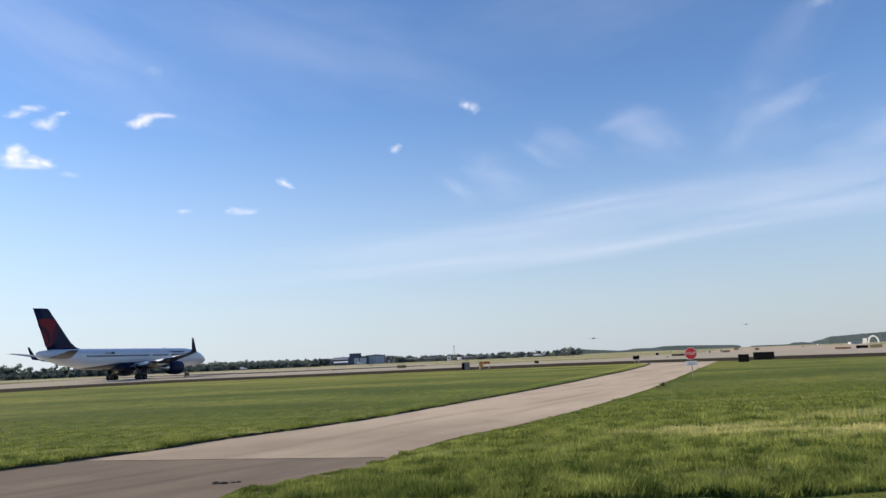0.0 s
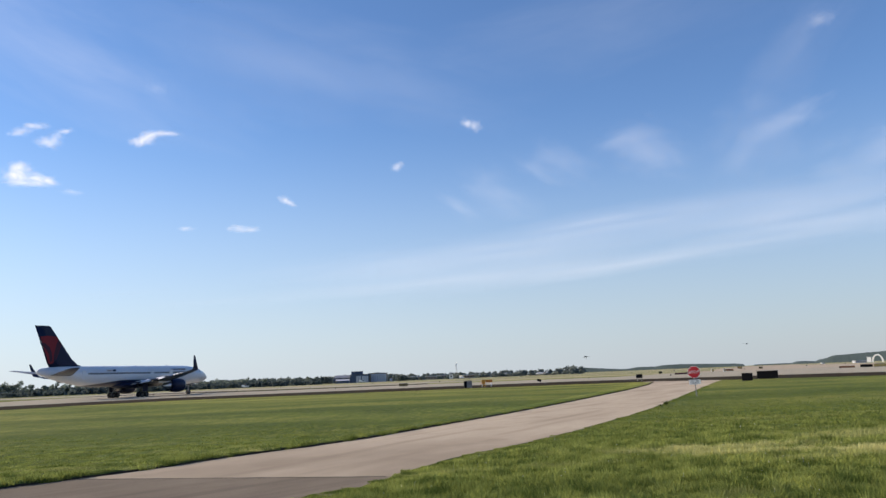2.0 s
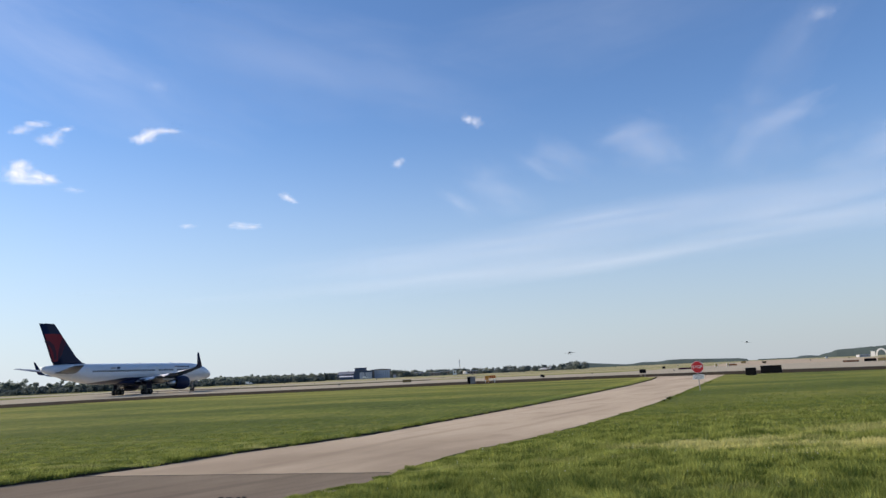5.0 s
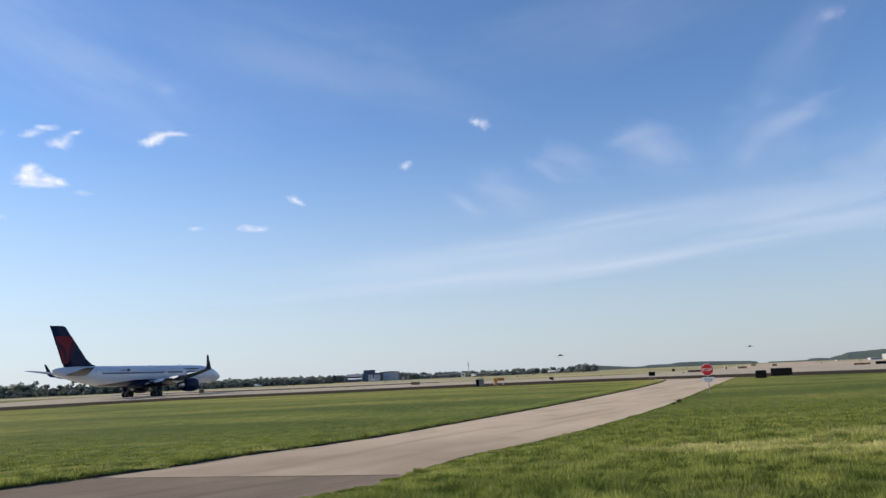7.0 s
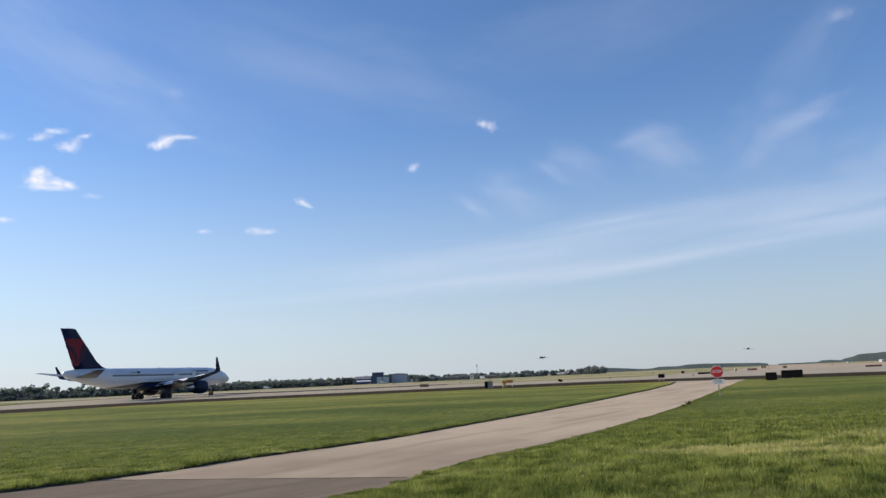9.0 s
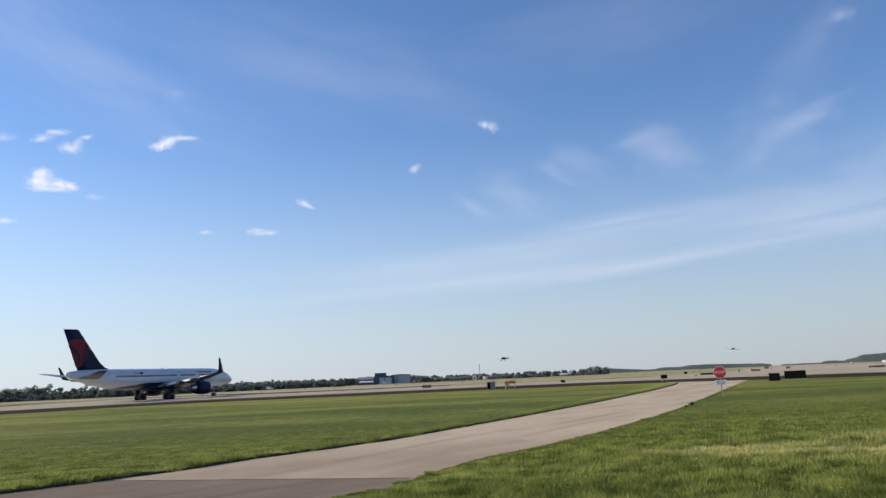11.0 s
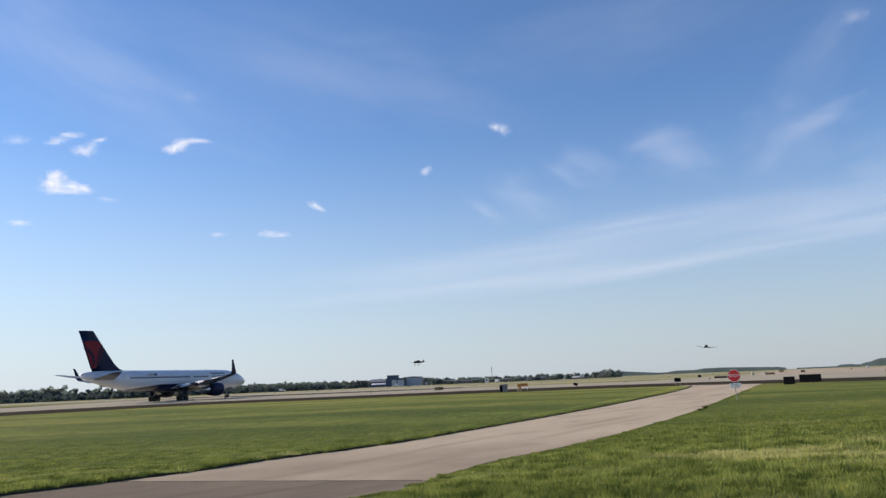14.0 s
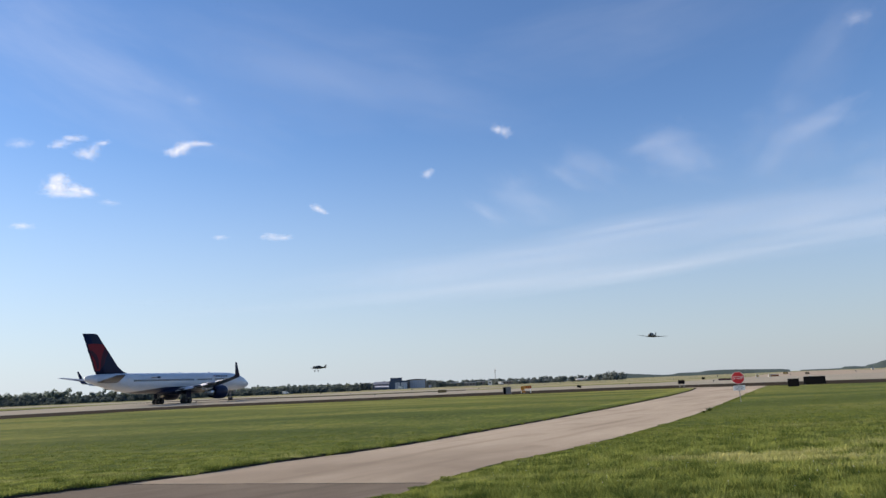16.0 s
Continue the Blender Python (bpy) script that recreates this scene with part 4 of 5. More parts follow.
build_guidance_sign(pose(84.2, 151.0, 0.02, 0, 0, 172), 2.4, .62, "weathered yellow airfield sign beside a black one", M_YELLOW, M_BOXGREY, 2, .12)
build_guidance_sign(pose(61.4, 179.8, 0.02, 0, 0, 170), .6, .7, "small pale yellow airfield marker", M_YELLOW, M_SIGNWHITE, 1, .1)
build_guidance_sign(pose(63.9, 179.1, 0.02, 0, 0, 170), .5, .7, "small pale yellow airfield marker", M_YELLOW, M_SIGNWHITE, 1, .1)
build_guidance_sign(pose(68.3, 188.0, 0.02, 0, 0, 170), 1.8, .4, "low orange airfield sign", M_RUST, M_BLACK, 2, .1)
build_guidance_sign(pose(81.1, 215.2, 0.02, 0, 0, 150), 1.2, .6, "small dark airfield sign turned aside", M_DULL, M_BLACK, 1, .3)
build_guidance_sign(pose(86.1, 213.3, 0.02, 0, 0, 170), 1.0, .5, "small dull brown airfield sign", M_DULL, M_BLACK, 1, .1)
build_guidance_sign(pose(50.2, 183.2, 0.02, 0, 0, -10), .7, .5, "small black airfield sign seen from behind", M_YELLOW, M_BLACK, 1, .15)
build_guidance_sign(pose(26.3, 106.8, 0.0, 0, 0, -14), .85, .52, "black two-panel airfield sign on pale legs", M_YELLOW, M_BLACK, 2, .46)
build_guidance_sign(pose(16.1, 138.1, 0.02, 0, 14, 20), .75, .42, "small black airfield sign tilted on its base", M_YELLOW, M_BLACK, 1, .08)


def build_equipment_box(m):
    """A field cabinet: dark end, paler ribbed front, a lid."""
    top = thing("equipment_cabinet", m, "weathered grey cabinet with a black end, standing in grass", "cabinet")
    bm = bmesh.new()
    box(bm, -.45, .62, -.3, .3, -.05, .92, .02)
    body = part("body", bm, M_BOXGREY, top)
    bm = bmesh.new()
    box(bm, -.5, -.455, -.32, .32, -.05, .95, .01)
    part("end_panel", bm, M_BLACK, body)
    bm = bmesh.new()
    box(bm, -.5, .66, -.34, .34, .925, .99, .015)
    part("lid", bm, M_BOXGREY, body)
    bm = bmesh.new()
    box(bm, -.44, -.1, -.335, -.305, 0, .9, .01)
    part("door", bm, M_BLACK, body)
    for k in range(3):
        bm = bmesh.new()
        box(bm, .02 + .19 * k, .1 + .19 * k, -.325, -.305, .03, .88, .006)
        part("rib", bm, M_BOXGREY, body)


def build_orange_barrier(m):
    """Orange boards on a post frame."""
    top = thing("orange_barrier", m, "bright orange warning boards on short posts in the grass", "barrier")
    for x in (-.36, .02, .95):
        bm = bmesh.new()
        tube(bm, (x, 0, -.1), (x, 0, 1.0 if x < .5 else .8), .04, n=8)
        part("post", bm, M_SIGNWHITE, top)
    for x0, x1, z0, z1, a in ((-.42, .1, .42, .98, -.06), (-.3, .16, .1, .36, -.06), (.12, 1.1, .62, 1.0, -.05)):
        bm = bmesh.new()
        box(bm, x0, x1, a - .02, a, z0, z1, .008)
        part("board", bm, M_ORANGE, top)
    for x0, x1 in ((.3, .42), (.6, .72), (.9, 1.02)):
        bm = bmesh.new()
        box(bm, x0, x1, -.08, -.075, .66, .96)
        part("stripe", bm, M_SIGNRED, top)


def build_edge_light(m):
    top = thing("taxiway_light", m, "small dark taxiway edge light on a stub", "edge light", "taxiway edge lights")
    bm = bmesh.new()
    tube(bm, (0, 0, -.05), (0, 0, .3), .035, n=8)
    part("stem", bm, M_POST, top)
    bm = bmesh.new()
    loft(bm, [[(r * math.cos(a), r * math.sin(a), z) for a in (6.283 * k / 10 for k in range(10))] for r, z in ((.09, .3), (.1, .36), (.07, .44), (.02, .48))])
    part("lens", bm, M_GLASS, top, smooth=True)
    return top


def build_hangar(m, w, d, h, wall, label, doors=(), roof=.6, upper=None, cover=None, annex=None):
    """An aircraft hangar with a shallow gable roof, door bays and trim; the front looks toward -y."""
    top = thing("hangar", m, label, "hangar", "buildings beyond the field")
    bm = bmesh.new()
    loft(bm, [[(-w / 2, y, -.5), (w / 2, y, -.5), (w / 2, y, h), (0, y, h + roof), (-w / 2, y, h)] for y in (-d / 2, d / 2)])
    part("wall", bm, wall, top)
    for s in (-1, 1):
        bm = bmesh.new()
        loft(bm, [[(s * (w / 2 + .4), y, h - .06), (0, y, h + roof + .05), (0, y, h + roof + .35), (s * (w / 2 + .4), y, h + .24)] for y in (-d / 2 - .5, d / 2 + .5)])
        part("roof", bm, cover or M_ROOF, top)
    if annex:
        x0, x1, z0, z1 = annex
        bm = bmesh.new()
        loft(bm, [[(x, -d / 2, -.5), (x, d / 2, -.5), (x, d / 2, z1), (x, -d / 2, z0)] for x in (x0, x1)])
        wing = part("annex", bm, wall, top, "low lean-to bay with a pale sloping roof")
        bm = bmesh.new()
        loft(bm, [[(x, -d / 2 - .6, z0 - .1), (x, d / 2 + .2, z1 + .02), (x, d / 2 + .2, z1 + .3), (x, -d / 2 - .6, z0 + .2)] for x in (x0 - .3, x1 + .05)])
        part("roof", bm, M_SHEET, wing)
        for k in range(4):
            x = x0 + (x1 - x0) * (k + .5) / 4
            bm = bmesh.new()
            box(bm, x - 1.3, x + 1.3, -d / 2 - .1, -d / 2 - .01, -.3, z0 * .75, .04)
            part("door", bm, M_ROOF, wing)
    for x0, x1, z1, mat in doors:
        bm = bmesh.new()
        box(bm, x0, x1, -d / 2 - .25, -d / 2 - .02, -.4, z1, .05)
        dr = part("door", bm, mat, top)
        n = max(2, int((x1 - x0) / 1.8))
        for k in range(1, n):
            x = x0 + (x1 - x0) * k / n
            bm = bmesh.new()
            box(bm, x - .06, x + .06, -d / 2 - .32, -d / 2 - .24, -.3, z1 - .2)
            part("rail", bm, M_ROOF, dr)
    if upper:
        x0, x1, z1 = upper
        bm = bmesh.new()
        box(bm, x0, x1, -d / 4, d / 4, h - .2, z1, .1)
        up = part("upper_block", bm, wall, top)
        bm = bmesh.new()
        box(bm, x0 - .3, x1 + .3, -d / 4 - .3, d / 4 + .3, z1 - .02, z1 + .4, .05)
        part("roof", bm, M_ROOF, up)
    return top


def build_low_building(m, w, d, h, wall, label):
    """A flat-roofed low building with a row of windows."""
    top = thing("low_building", m, label, "building", "buildings beyond the field")
    bm = bmesh.new()
    box(bm, -w / 2, w / 2, -d / 2, d / 2, -.5, h, .05)
    part("wall", bm, wall, top)
    bm = bmesh.new()
    box(bm, -w / 2 - .5, w / 2 + .5, -d / 2 - .5, d / 2 + .5, h - .05, h + .5, .1)
    part("roof", bm, M_PALEWALL, top)
    n = int(w / 3)
    for k in range(n):
        x = -w / 2 + (k + .5) * w / n
        bm = bmesh.new()
        box(bm, x - .7, x + .7, -d / 2 - .06, -d / 2 + .02, h * .35, h * .75)
        part("window", bm, M_GLASS, top)


def build_mast(m, h):
    """A slender lattice radio mast with cross bars."""
    top = thing("radio_mast", m, "slender grey lattice radio mast among the trees", "mast")
    for k in range(3):
        q = k * 2.094
        bm = bmesh.new()
        tube(bm, (.9 * math.cos(q), .9 * math.sin(q), -.5), (.25 * math.cos(q), .25 * math.sin(q), h), .14, .08, 6)
        part("leg", bm, M_POST, top)
    for k in range(10):
        z = h * (k + .5) / 10
        r = .9 - .65 * z / h
        p = [Vector((r * math.cos(q), r * math.sin(q), z)) for q in (0, 2.094, 4.189)]
        bm = bmesh.new()
        for a, b in ((0, 1), (1, 2), (2, 0)):
            tube(bm, p[a], p[b] + Vector((0, 0, h / 12)), .07, n=5)
        part("brace", bm, M_POST, top)
    for z in (h * .78, h * .9):
        bm = bmesh.new()
        box(bm, -.9, .9, -.2, .2, z, z + .7, .05)
        part("aerial", bm, M_SIGNWHITE, top)


def build_van(m, label, body_mat, size=1.0):
    """A small service van: body, windscreen, wheels."""
    top = thing("service_van", m, label, "van", "vehicles on the field")
    bm = bmesh.new()
    outline(bm, [(x * size, z * size) for x, z in ((-2.2, .4), (2.3, .4), (2.4, 1.0), (1.5, 1.2), (.9, 2.0), (-2.1, 2.1), (-2.3, 1.9))], -.9 * size, .9 * size)
    body = part("body", bm, body_mat, top)
    for s in (-1, 1):
        bm = bmesh.new()
        outline(bm, [(x * size, z * size) for x, z in ((.2, 1.2), (1.3, 1.2), (.85, 1.85), (.2, 1.85))], s * .89 * size, s * .93 * size)
        part("window", bm, M_GLASS, body)
        for x in (-1.4, 1.4):
            wheel("wheel", (x * size, s * .82 * size, .36 * size), .36 * size, .22 * size, top)


def build_parked_jet(m):
    """A small white business jet."""
    top = thing("parked_jet", m, "small white jet parked far across the field", "parked jet")
    bm = bmesh.new()
    loft(bm, hull_rings([(-7, .1, .1, 1.9), (-6, .7, .7, 2.0), (-4, 1.1, 1.15, 2.1), (3, 1.1, 1.15, 2.1), (6, .6, .6, 2.5), (8, .1, .1, 2.8)], 16))
    part("fuselage", bm, M_WHITE, top, smooth=True)
    bm = bmesh.new()
    loft(bm, [foil((-4.2, 0, 2.9), 3.2, .08, (0, 1, 0)), foil((-6.6, 0, 5.6), 1.8, .08, (0, 1, 0))])
    part("fin", bm, M_WHITE, top)
    bm = bmesh.new()
    loft(bm, [foil((-6.2, -2.6, 5.5), 1.2, .1), foil((-5.8, 0, 5.5), 1.9, .1), foil((-6.2, 2.6, 5.5), 1.2, .1)])
    part("tailplane", bm, M_WHITE, top)
    for s in (-1, 1):
        bm = bmesh.new()
        loft(bm, [foil((1.5, s * .6, 1.3), 3.6, .1), foil((-2.2, s * 7.5, 1.8), 1.1, .1)])
        part("wing", bm, M_WHITE, top)
        bm = bmesh.new()
        tube(bm, (-2.2, s * 1.7, 2.6), (-4.9, s * 1.7, 2.7), .5, .4, 12)
        part("engine", bm, M_BOXGREY, top)
        wheel("wheel", (-1, s * 1.4, .3), .3, .2, top)
    wheel("wheel", (5, 0, .25), .25, .15, top)
    bm = bmesh.new()
    for s in (-1, 1):
        tube(bm, (-1, s * 1.4, .3), (-1, s * 1.2, 1.4), .08, n=6)
    tube(bm, (5, 0, .25), (5, 0, 1.5), .07, n=6)
    part("gear", bm, M_STRUT, top)


def build_arch(m):
    """A white arched shelter frame beside a block."""
    top = thing("arched_shelter", m, "white arched shelter far off below the wooded hill", "shelter")
    for y in (-4, 4):
        bm = bmesh.new()
        n = 14
        prof = lambda r: [(r * math.cos(math.pi * k / n), (r + 3.0) * math.sin(math.pi * k / n) + 2) for k in range(n + 1)]
        o, i = prof(8.6), prof(6.2)
        loft(bm, [[(a[0], y + e, a[1]) for a in ((8.6, -2), *o, (-8.6, -2), (-6.2, -2), *i[::-1], (6.2, -2))] for e in (-1.2, 1.2)])
        part("arch", bm, M_SIGNWHITE, top)
    bm = bmesh.new()
    box(bm, -16, -9.5, -5, 5, -2, 9, .2)
    part("block", bm, M_SIGNWHITE, top)


def on_field(x, y, turn=0.0):
    return pose(x, y, ground_z(x, y), 0, 0, turn)


build_equipment_box(pose(2.7, 111.0, .02, 0, 0, 0))
build_orange_barrier(pose(5.2, 111.9, .02, 0, 0, -6))
light = build_edge_light(pose(-57.5, 150.7, .03))
for x, y in ((-32.5, 146.4), (-44, 129.5), (-70, 107), (-20, 137), (4, 143), (25, 138), (37, 129), (-47, 172), (-30, 168.5), (-2, 175), (14, 190), (48, 203), (75, 196)):
    copy_thing(light, pose(x, y, .03, 0, 0, x * 37))
for x, y in ((-20, 205), (6, 222), (22, 236), (40, 252), (-46, 212), (66, 226), (95, 205), (118, 230), (140, 214), (30, 300), (70, 330), (-10, 320)):
    copy_thing(light, pose(x, y, ground_z(x, y) + .02, 0, 0, x * 37)).scale = (1.5, 1.5, 1.3)
build_low_building(on_field(-44, 905), 15, 10, 4.2, M_PALEWALL, "pale low house among the distant trees")
build_low_building(on_field(-8, 930), 12, 10, 4.6, M_BRICK, "tan low house among the distant trees")
build_low_building(on_field(68, 940), 14, 10, 4.0, M_PALEWALL, "pale low house among the distant trees")
build_hangar(on_field(-79.2, 694.8, 3), 16, 22, 6.9, M_BLUEWALL, "dark blue hangar with two pale doors and a lean-to bay", ((-2.9, 1.4, 5.8, M_PALEWALL), (2.3, 7.8, 5.8, M_PALEWALL)), .4, (-7.4, 2.4, 9.6), None, (-22.5, -8.02, 4.6, 6.8))
build_hangar(on_field(-64.3, 707.1, 3), 17, 22, 7.6, M_BRICK, "pale grey hangar with tall sliding doors", ((-5.8, 7.8, 7.2, M_PALEWALL),), .5)
build_hangar(on_field(-87.3, 640, 93), 8, 10.5, 2.0, M_BLUEWALL, "low open shed with a pale sloping roof", ((-3.6, 3.6, 1.6, M_ROOF),), .9, None, M_PALEWALL)
build_hangar(on_field(-51.7, 698.1, 3), 3.4, 5, 3.0, M_BRICK, "small grey shed beside the hangars", ((-1, 1, 2.4, M_PALEWALL),), .4)
build_low_building(on_field(-26, 849.7), 26, 12, 3.4, M_BRICK, "long low tan building with a pale flat roof")
build_low_building(on_field(28, 849.5), 22, 12, 3.2, M_BRICK, "long low tan building with a pale flat roof")
build_low_building(on_field(47, 898), 11, 10, 3.4, M_BRICK, "small low tan building beyond the field")
build_low_building(on_field(3.0, 800), 3.8, 4, 4.4, M_SIGNWHITE, "small white block-like building at the mast's foot")
build_low_building(on_field(563, 1059), 15, 8, 2.6, M_PALEWALL, "low white building far below the wooded hill")
build_mast(on_field(9.7, 899.9), 17.5)
build_van(on_field(7.0, 400.0, 70), "white service van on the far pavement", M_SIGNWHITE, .8)
build_van(on_field(-62, 556, 10), "white van parked by the boundary trees", M_SIGNWHITE, .95)
build_van(on_field(-89.4, 340, 5), "small white van at the field's edge", M_SIGNWHITE, .62)
build_van(on_field(523, 1080, 15), "white van far across the field", M_SIGNWHITE, 1.0)
build_parked_jet(on_field(107.7, 893.5, 176))
build_arch(on_field(728.5, 1311.2, -28))


# ---------- trees ----------
def leaf_cloud(rng, lobes, count, size):
    """Small leaf quads scattered in lobes (centre, radii)."""
    verts, faces = [], []
    for k in range(count):
        c, r = lobes[k % len(lobes)]
        d = Vector((rng.gauss(0, 1), rng.gauss(0, 1), rng.gauss(0, 1))).normalized() * (rng.random() ** 0.4)
        p = Vector((c[0] + d.x * r[0], c[1] + d.y * r[1], c[2] + d.z * r[2]))
        u = Vector((rng.gauss(0, 1), rng.gauss(0, 1), rng.gauss(0, 1))).normalized()
        v = u.orthogonal().normalized()
        s = size * rng.uniform(.6, 1.4)
        b = len(verts)
        verts += [tuple(p - u * s - v * s * .6), tuple(p + u * s - v * s * .6), tuple(p + u * s * .8 + v * s * .7), tuple(p - u * s * .8 + v * s * .6)]
        faces.append((b, b + 1, b + 2, b + 3))
    return verts, faces


def build_tree(seed, height, spread):
    rng = random.Random(seed)
    top = thing("tree", pose(0, 0, 0), "dark green broadleaf tree in the airfield's boundary row", "tree", "boundary trees")
    bm = bmesh.new()
    tube(bm, (0, 0, -.4), (0, 0, height * .5), height * .035, height * .02, 8)
    for k in range(5):
        q = k * 1.26 + rng.random()
        tube(bm, (0, 0, height * (.2 + .05 * k)), (spread * .5 * math.cos(q), spread * .5 * math.sin(q), height * (.5 + .08 * k)), height * .015, height * .006, 6)
    part("trunk", bm, M_BARK, top)
    lobes = []
    for k in range(24):
        q, d = rng.random() * 6.28, spread * rng.uniform(.05, .75)
        z = height * rng.uniform(.22, .9) * (1 - .25 * d / spread)
        w = spread * rng.uniform(.14, .3)
        lobes.append(((d * math.cos(q), d * math.sin(q), z), (w, w, min(w * 1.1, height * 1.02 - z))))
    v, f = leaf_cloud(rng, lobes, 1900, .2)
    me = bpy.data.meshes.new("crown")
    me.from_pydata(v, [], f)
    me.materials.append(M_HAZED_LEAF)
    ob = new("crown", me)
    ob.parent = top
    return top


def build_tree_rows():
    """The boundary rows of trees on the far side of the field."""
    protos = [build_tree(k, h, w) for k, (h, w) in enumerate(((6.0, 3.4), (6.6, 3.6), (5.4, 3.6), (7.0, 3.6), (6.2, 4.2)))]
    rng = random.Random(7)
    used = [False] * len(protos)
    spots = []
    az = -37.5
    while az < -9.6:
        r = 372 + 40 * (az + 37) / 29 + rng.uniform(-8, 14)
        spots.append((az, r, rng.uniform(.7, 1.1) * (1.05 if az < -29 else 0.9 if az < -22 else 0.78 if az < -13 else 0.72)))
        az += rng.uniform(.2, .5)
    for az, r, s in spots:
        k = rng.randrange(len(protos))
        x, y = r * math.sin(radians(az)), r * math.cos(radians(az))
        m = pose(x, y, ground_z(x, y), 0, 0, rng.uniform(0, 360))
        if used[k]:
            ob = copy_thing(protos[k], m)
        else:
            used[k], ob = True, protos[k]
            ob.matrix_basis = m
        ob.scale = (s * 1.1, s * 1.1, s)


def build_woods(name, label, rows, seed, size, dens, mat):
    """Far woodland as one mesh; rows: azimuth from, to, distance, height at each end, base height."""
    rng = random.Random(seed)
    verts, faces = [], []
    for a0, a1, r, h0, h1, base in rows:
        n = max(3, int(radians(a1 - a0) * r / (dens * 4)))
        for k in range(n):
            t = (k + rng.random()) / n
            az = radians(a0 + (a1 - a0) * t)
            rr = r * rng.uniform(.97, 1.06)
            hump = .92 + .22 * noise.noise((az * 60, seed, 0))
            h = (h0 + (h1 - h0) * t) * hump * rng.uniform(.92, 1.03)
            x, y = rr * math.sin(az), rr * math.cos(az)
            z = ground_z(x, y) + base
            w = max(dens * 2.6, h * .5)
            lobes = [((x, y, z + h * .45), (w, w, h * .5)), ((x + rng.uniform(-w, w) * .5, y, z + h * .6), (w * .8, w * .8, h * .4)), ((x + rng.uniform(-w, w), y, z + h * .2), (w * 1.3, w, h * .3))]
            v, f = leaf_cloud(rng, lobes, 130, size)
            b = len(verts)
            verts += v
            faces += [tuple(i + b for i in q) for q in f]
    me = bpy.data.meshes.new(name)
    me.from_pydata(verts, [], faces)
    me.materials.append(mat)
    return tagged(new(name, me), label, "woods", kind="stuff")


build_tree_rows()
build_woods("far_hedge", "dark hedge and scrub below the boundary trees", [(-38, -9.4, 366, 3.7, 3.1, 0), (-38, -9.4, 362, 2.2, 2.0, 0)], 3, .5, .8, M_HEDGE)
build_woods("hazed_far_woods", "belt of distant trees beyond the airfield", [(-16, 8.0, 1050, 10.5, 8.5, 0), (8.0, 10.2, 985, 10.2, 10.2, 0), (-18, -3, 790, 9.5, 8, 0), (-3.2, 5.4, 836, 4.2, 4.0, 0)], 5, 1.1, 1.3, M_HAZED_WOODS)


def build_ridge(name, label, rows, r, depth, seed):
    """A far wooded ridge: a rounded bank with a lumpy canopy; rows: azimuth and height along it."""
    az = [a for a, h in rows]
    hs = [h for a, h in rows]
    n, m = int((az[-1] - az[0]) * 40), 9
    verts, faces = [], []
    for i in range(n + 1):
        a = az[0] + (az[-1] - az[0]) * i / n
        h = float(np.interp(a, az, hs))
        for j in range(m):
            t = j / (m - 1)
            rr = r + depth * t
            x, y = rr * math.sin(radians(a)), rr * math.cos(radians(a))
            lift = math.sin(math.pi * min(1, t * .9 + .1) ** .6) if j < m - 1 else 0
            lump = 1 + .05 * noise.noise((a * 5, j * .5, seed)) + .02 * noise.noise((a * 19, j * 1.7, seed + 3))
            verts.append((x, y, ground_z(x, y) - .6 + (h + .6) * max(0, lift) * lump * (j > 0)))
    faces = [(i * m + j, (i + 1) * m + j, (i + 1) * m + j + 1, i * m + j + 1) for i in range(n) for j in range(m - 1)]
    me = bpy.data.meshes.new(name)
    me.from_pydata(verts, [], faces)
    me.materials.append(M_HAZED_RIDGE)
    for q in me.polygons:
        q.use_smooth = True
    return tagged(new(name, me), label, "woods", kind="stuff")


build_ridge("wooded_ridge", "low hazy wooded ridge on the horizon", [(9.6, 10), (10.1, 11), (11.1, 8.2), (12.6, 4.2), (13.2, 4.4), (13.8, 7.6), (15, 7), (15.7, 10), (16.8, 10.4), (19, 8), (20.4, 6.6), (20.9, 4.4), (21.0, 0)], 1880, 150, 2)
build_ridge("wooded_hill", "rounded wooded hill beyond the airfield", [(21.6, 2.5), (24, 2.6), (24.25, 5.8), (24.8, 6.2), (25.4, 4.4), (25.6, 7.5), (26.1, 10.6), (26.5, 16), (27.4, 17.2), (28.4, 19.3), (29.6, 21), (33, 25), (37, 22), (40, 12)], 1900, 260, 6)


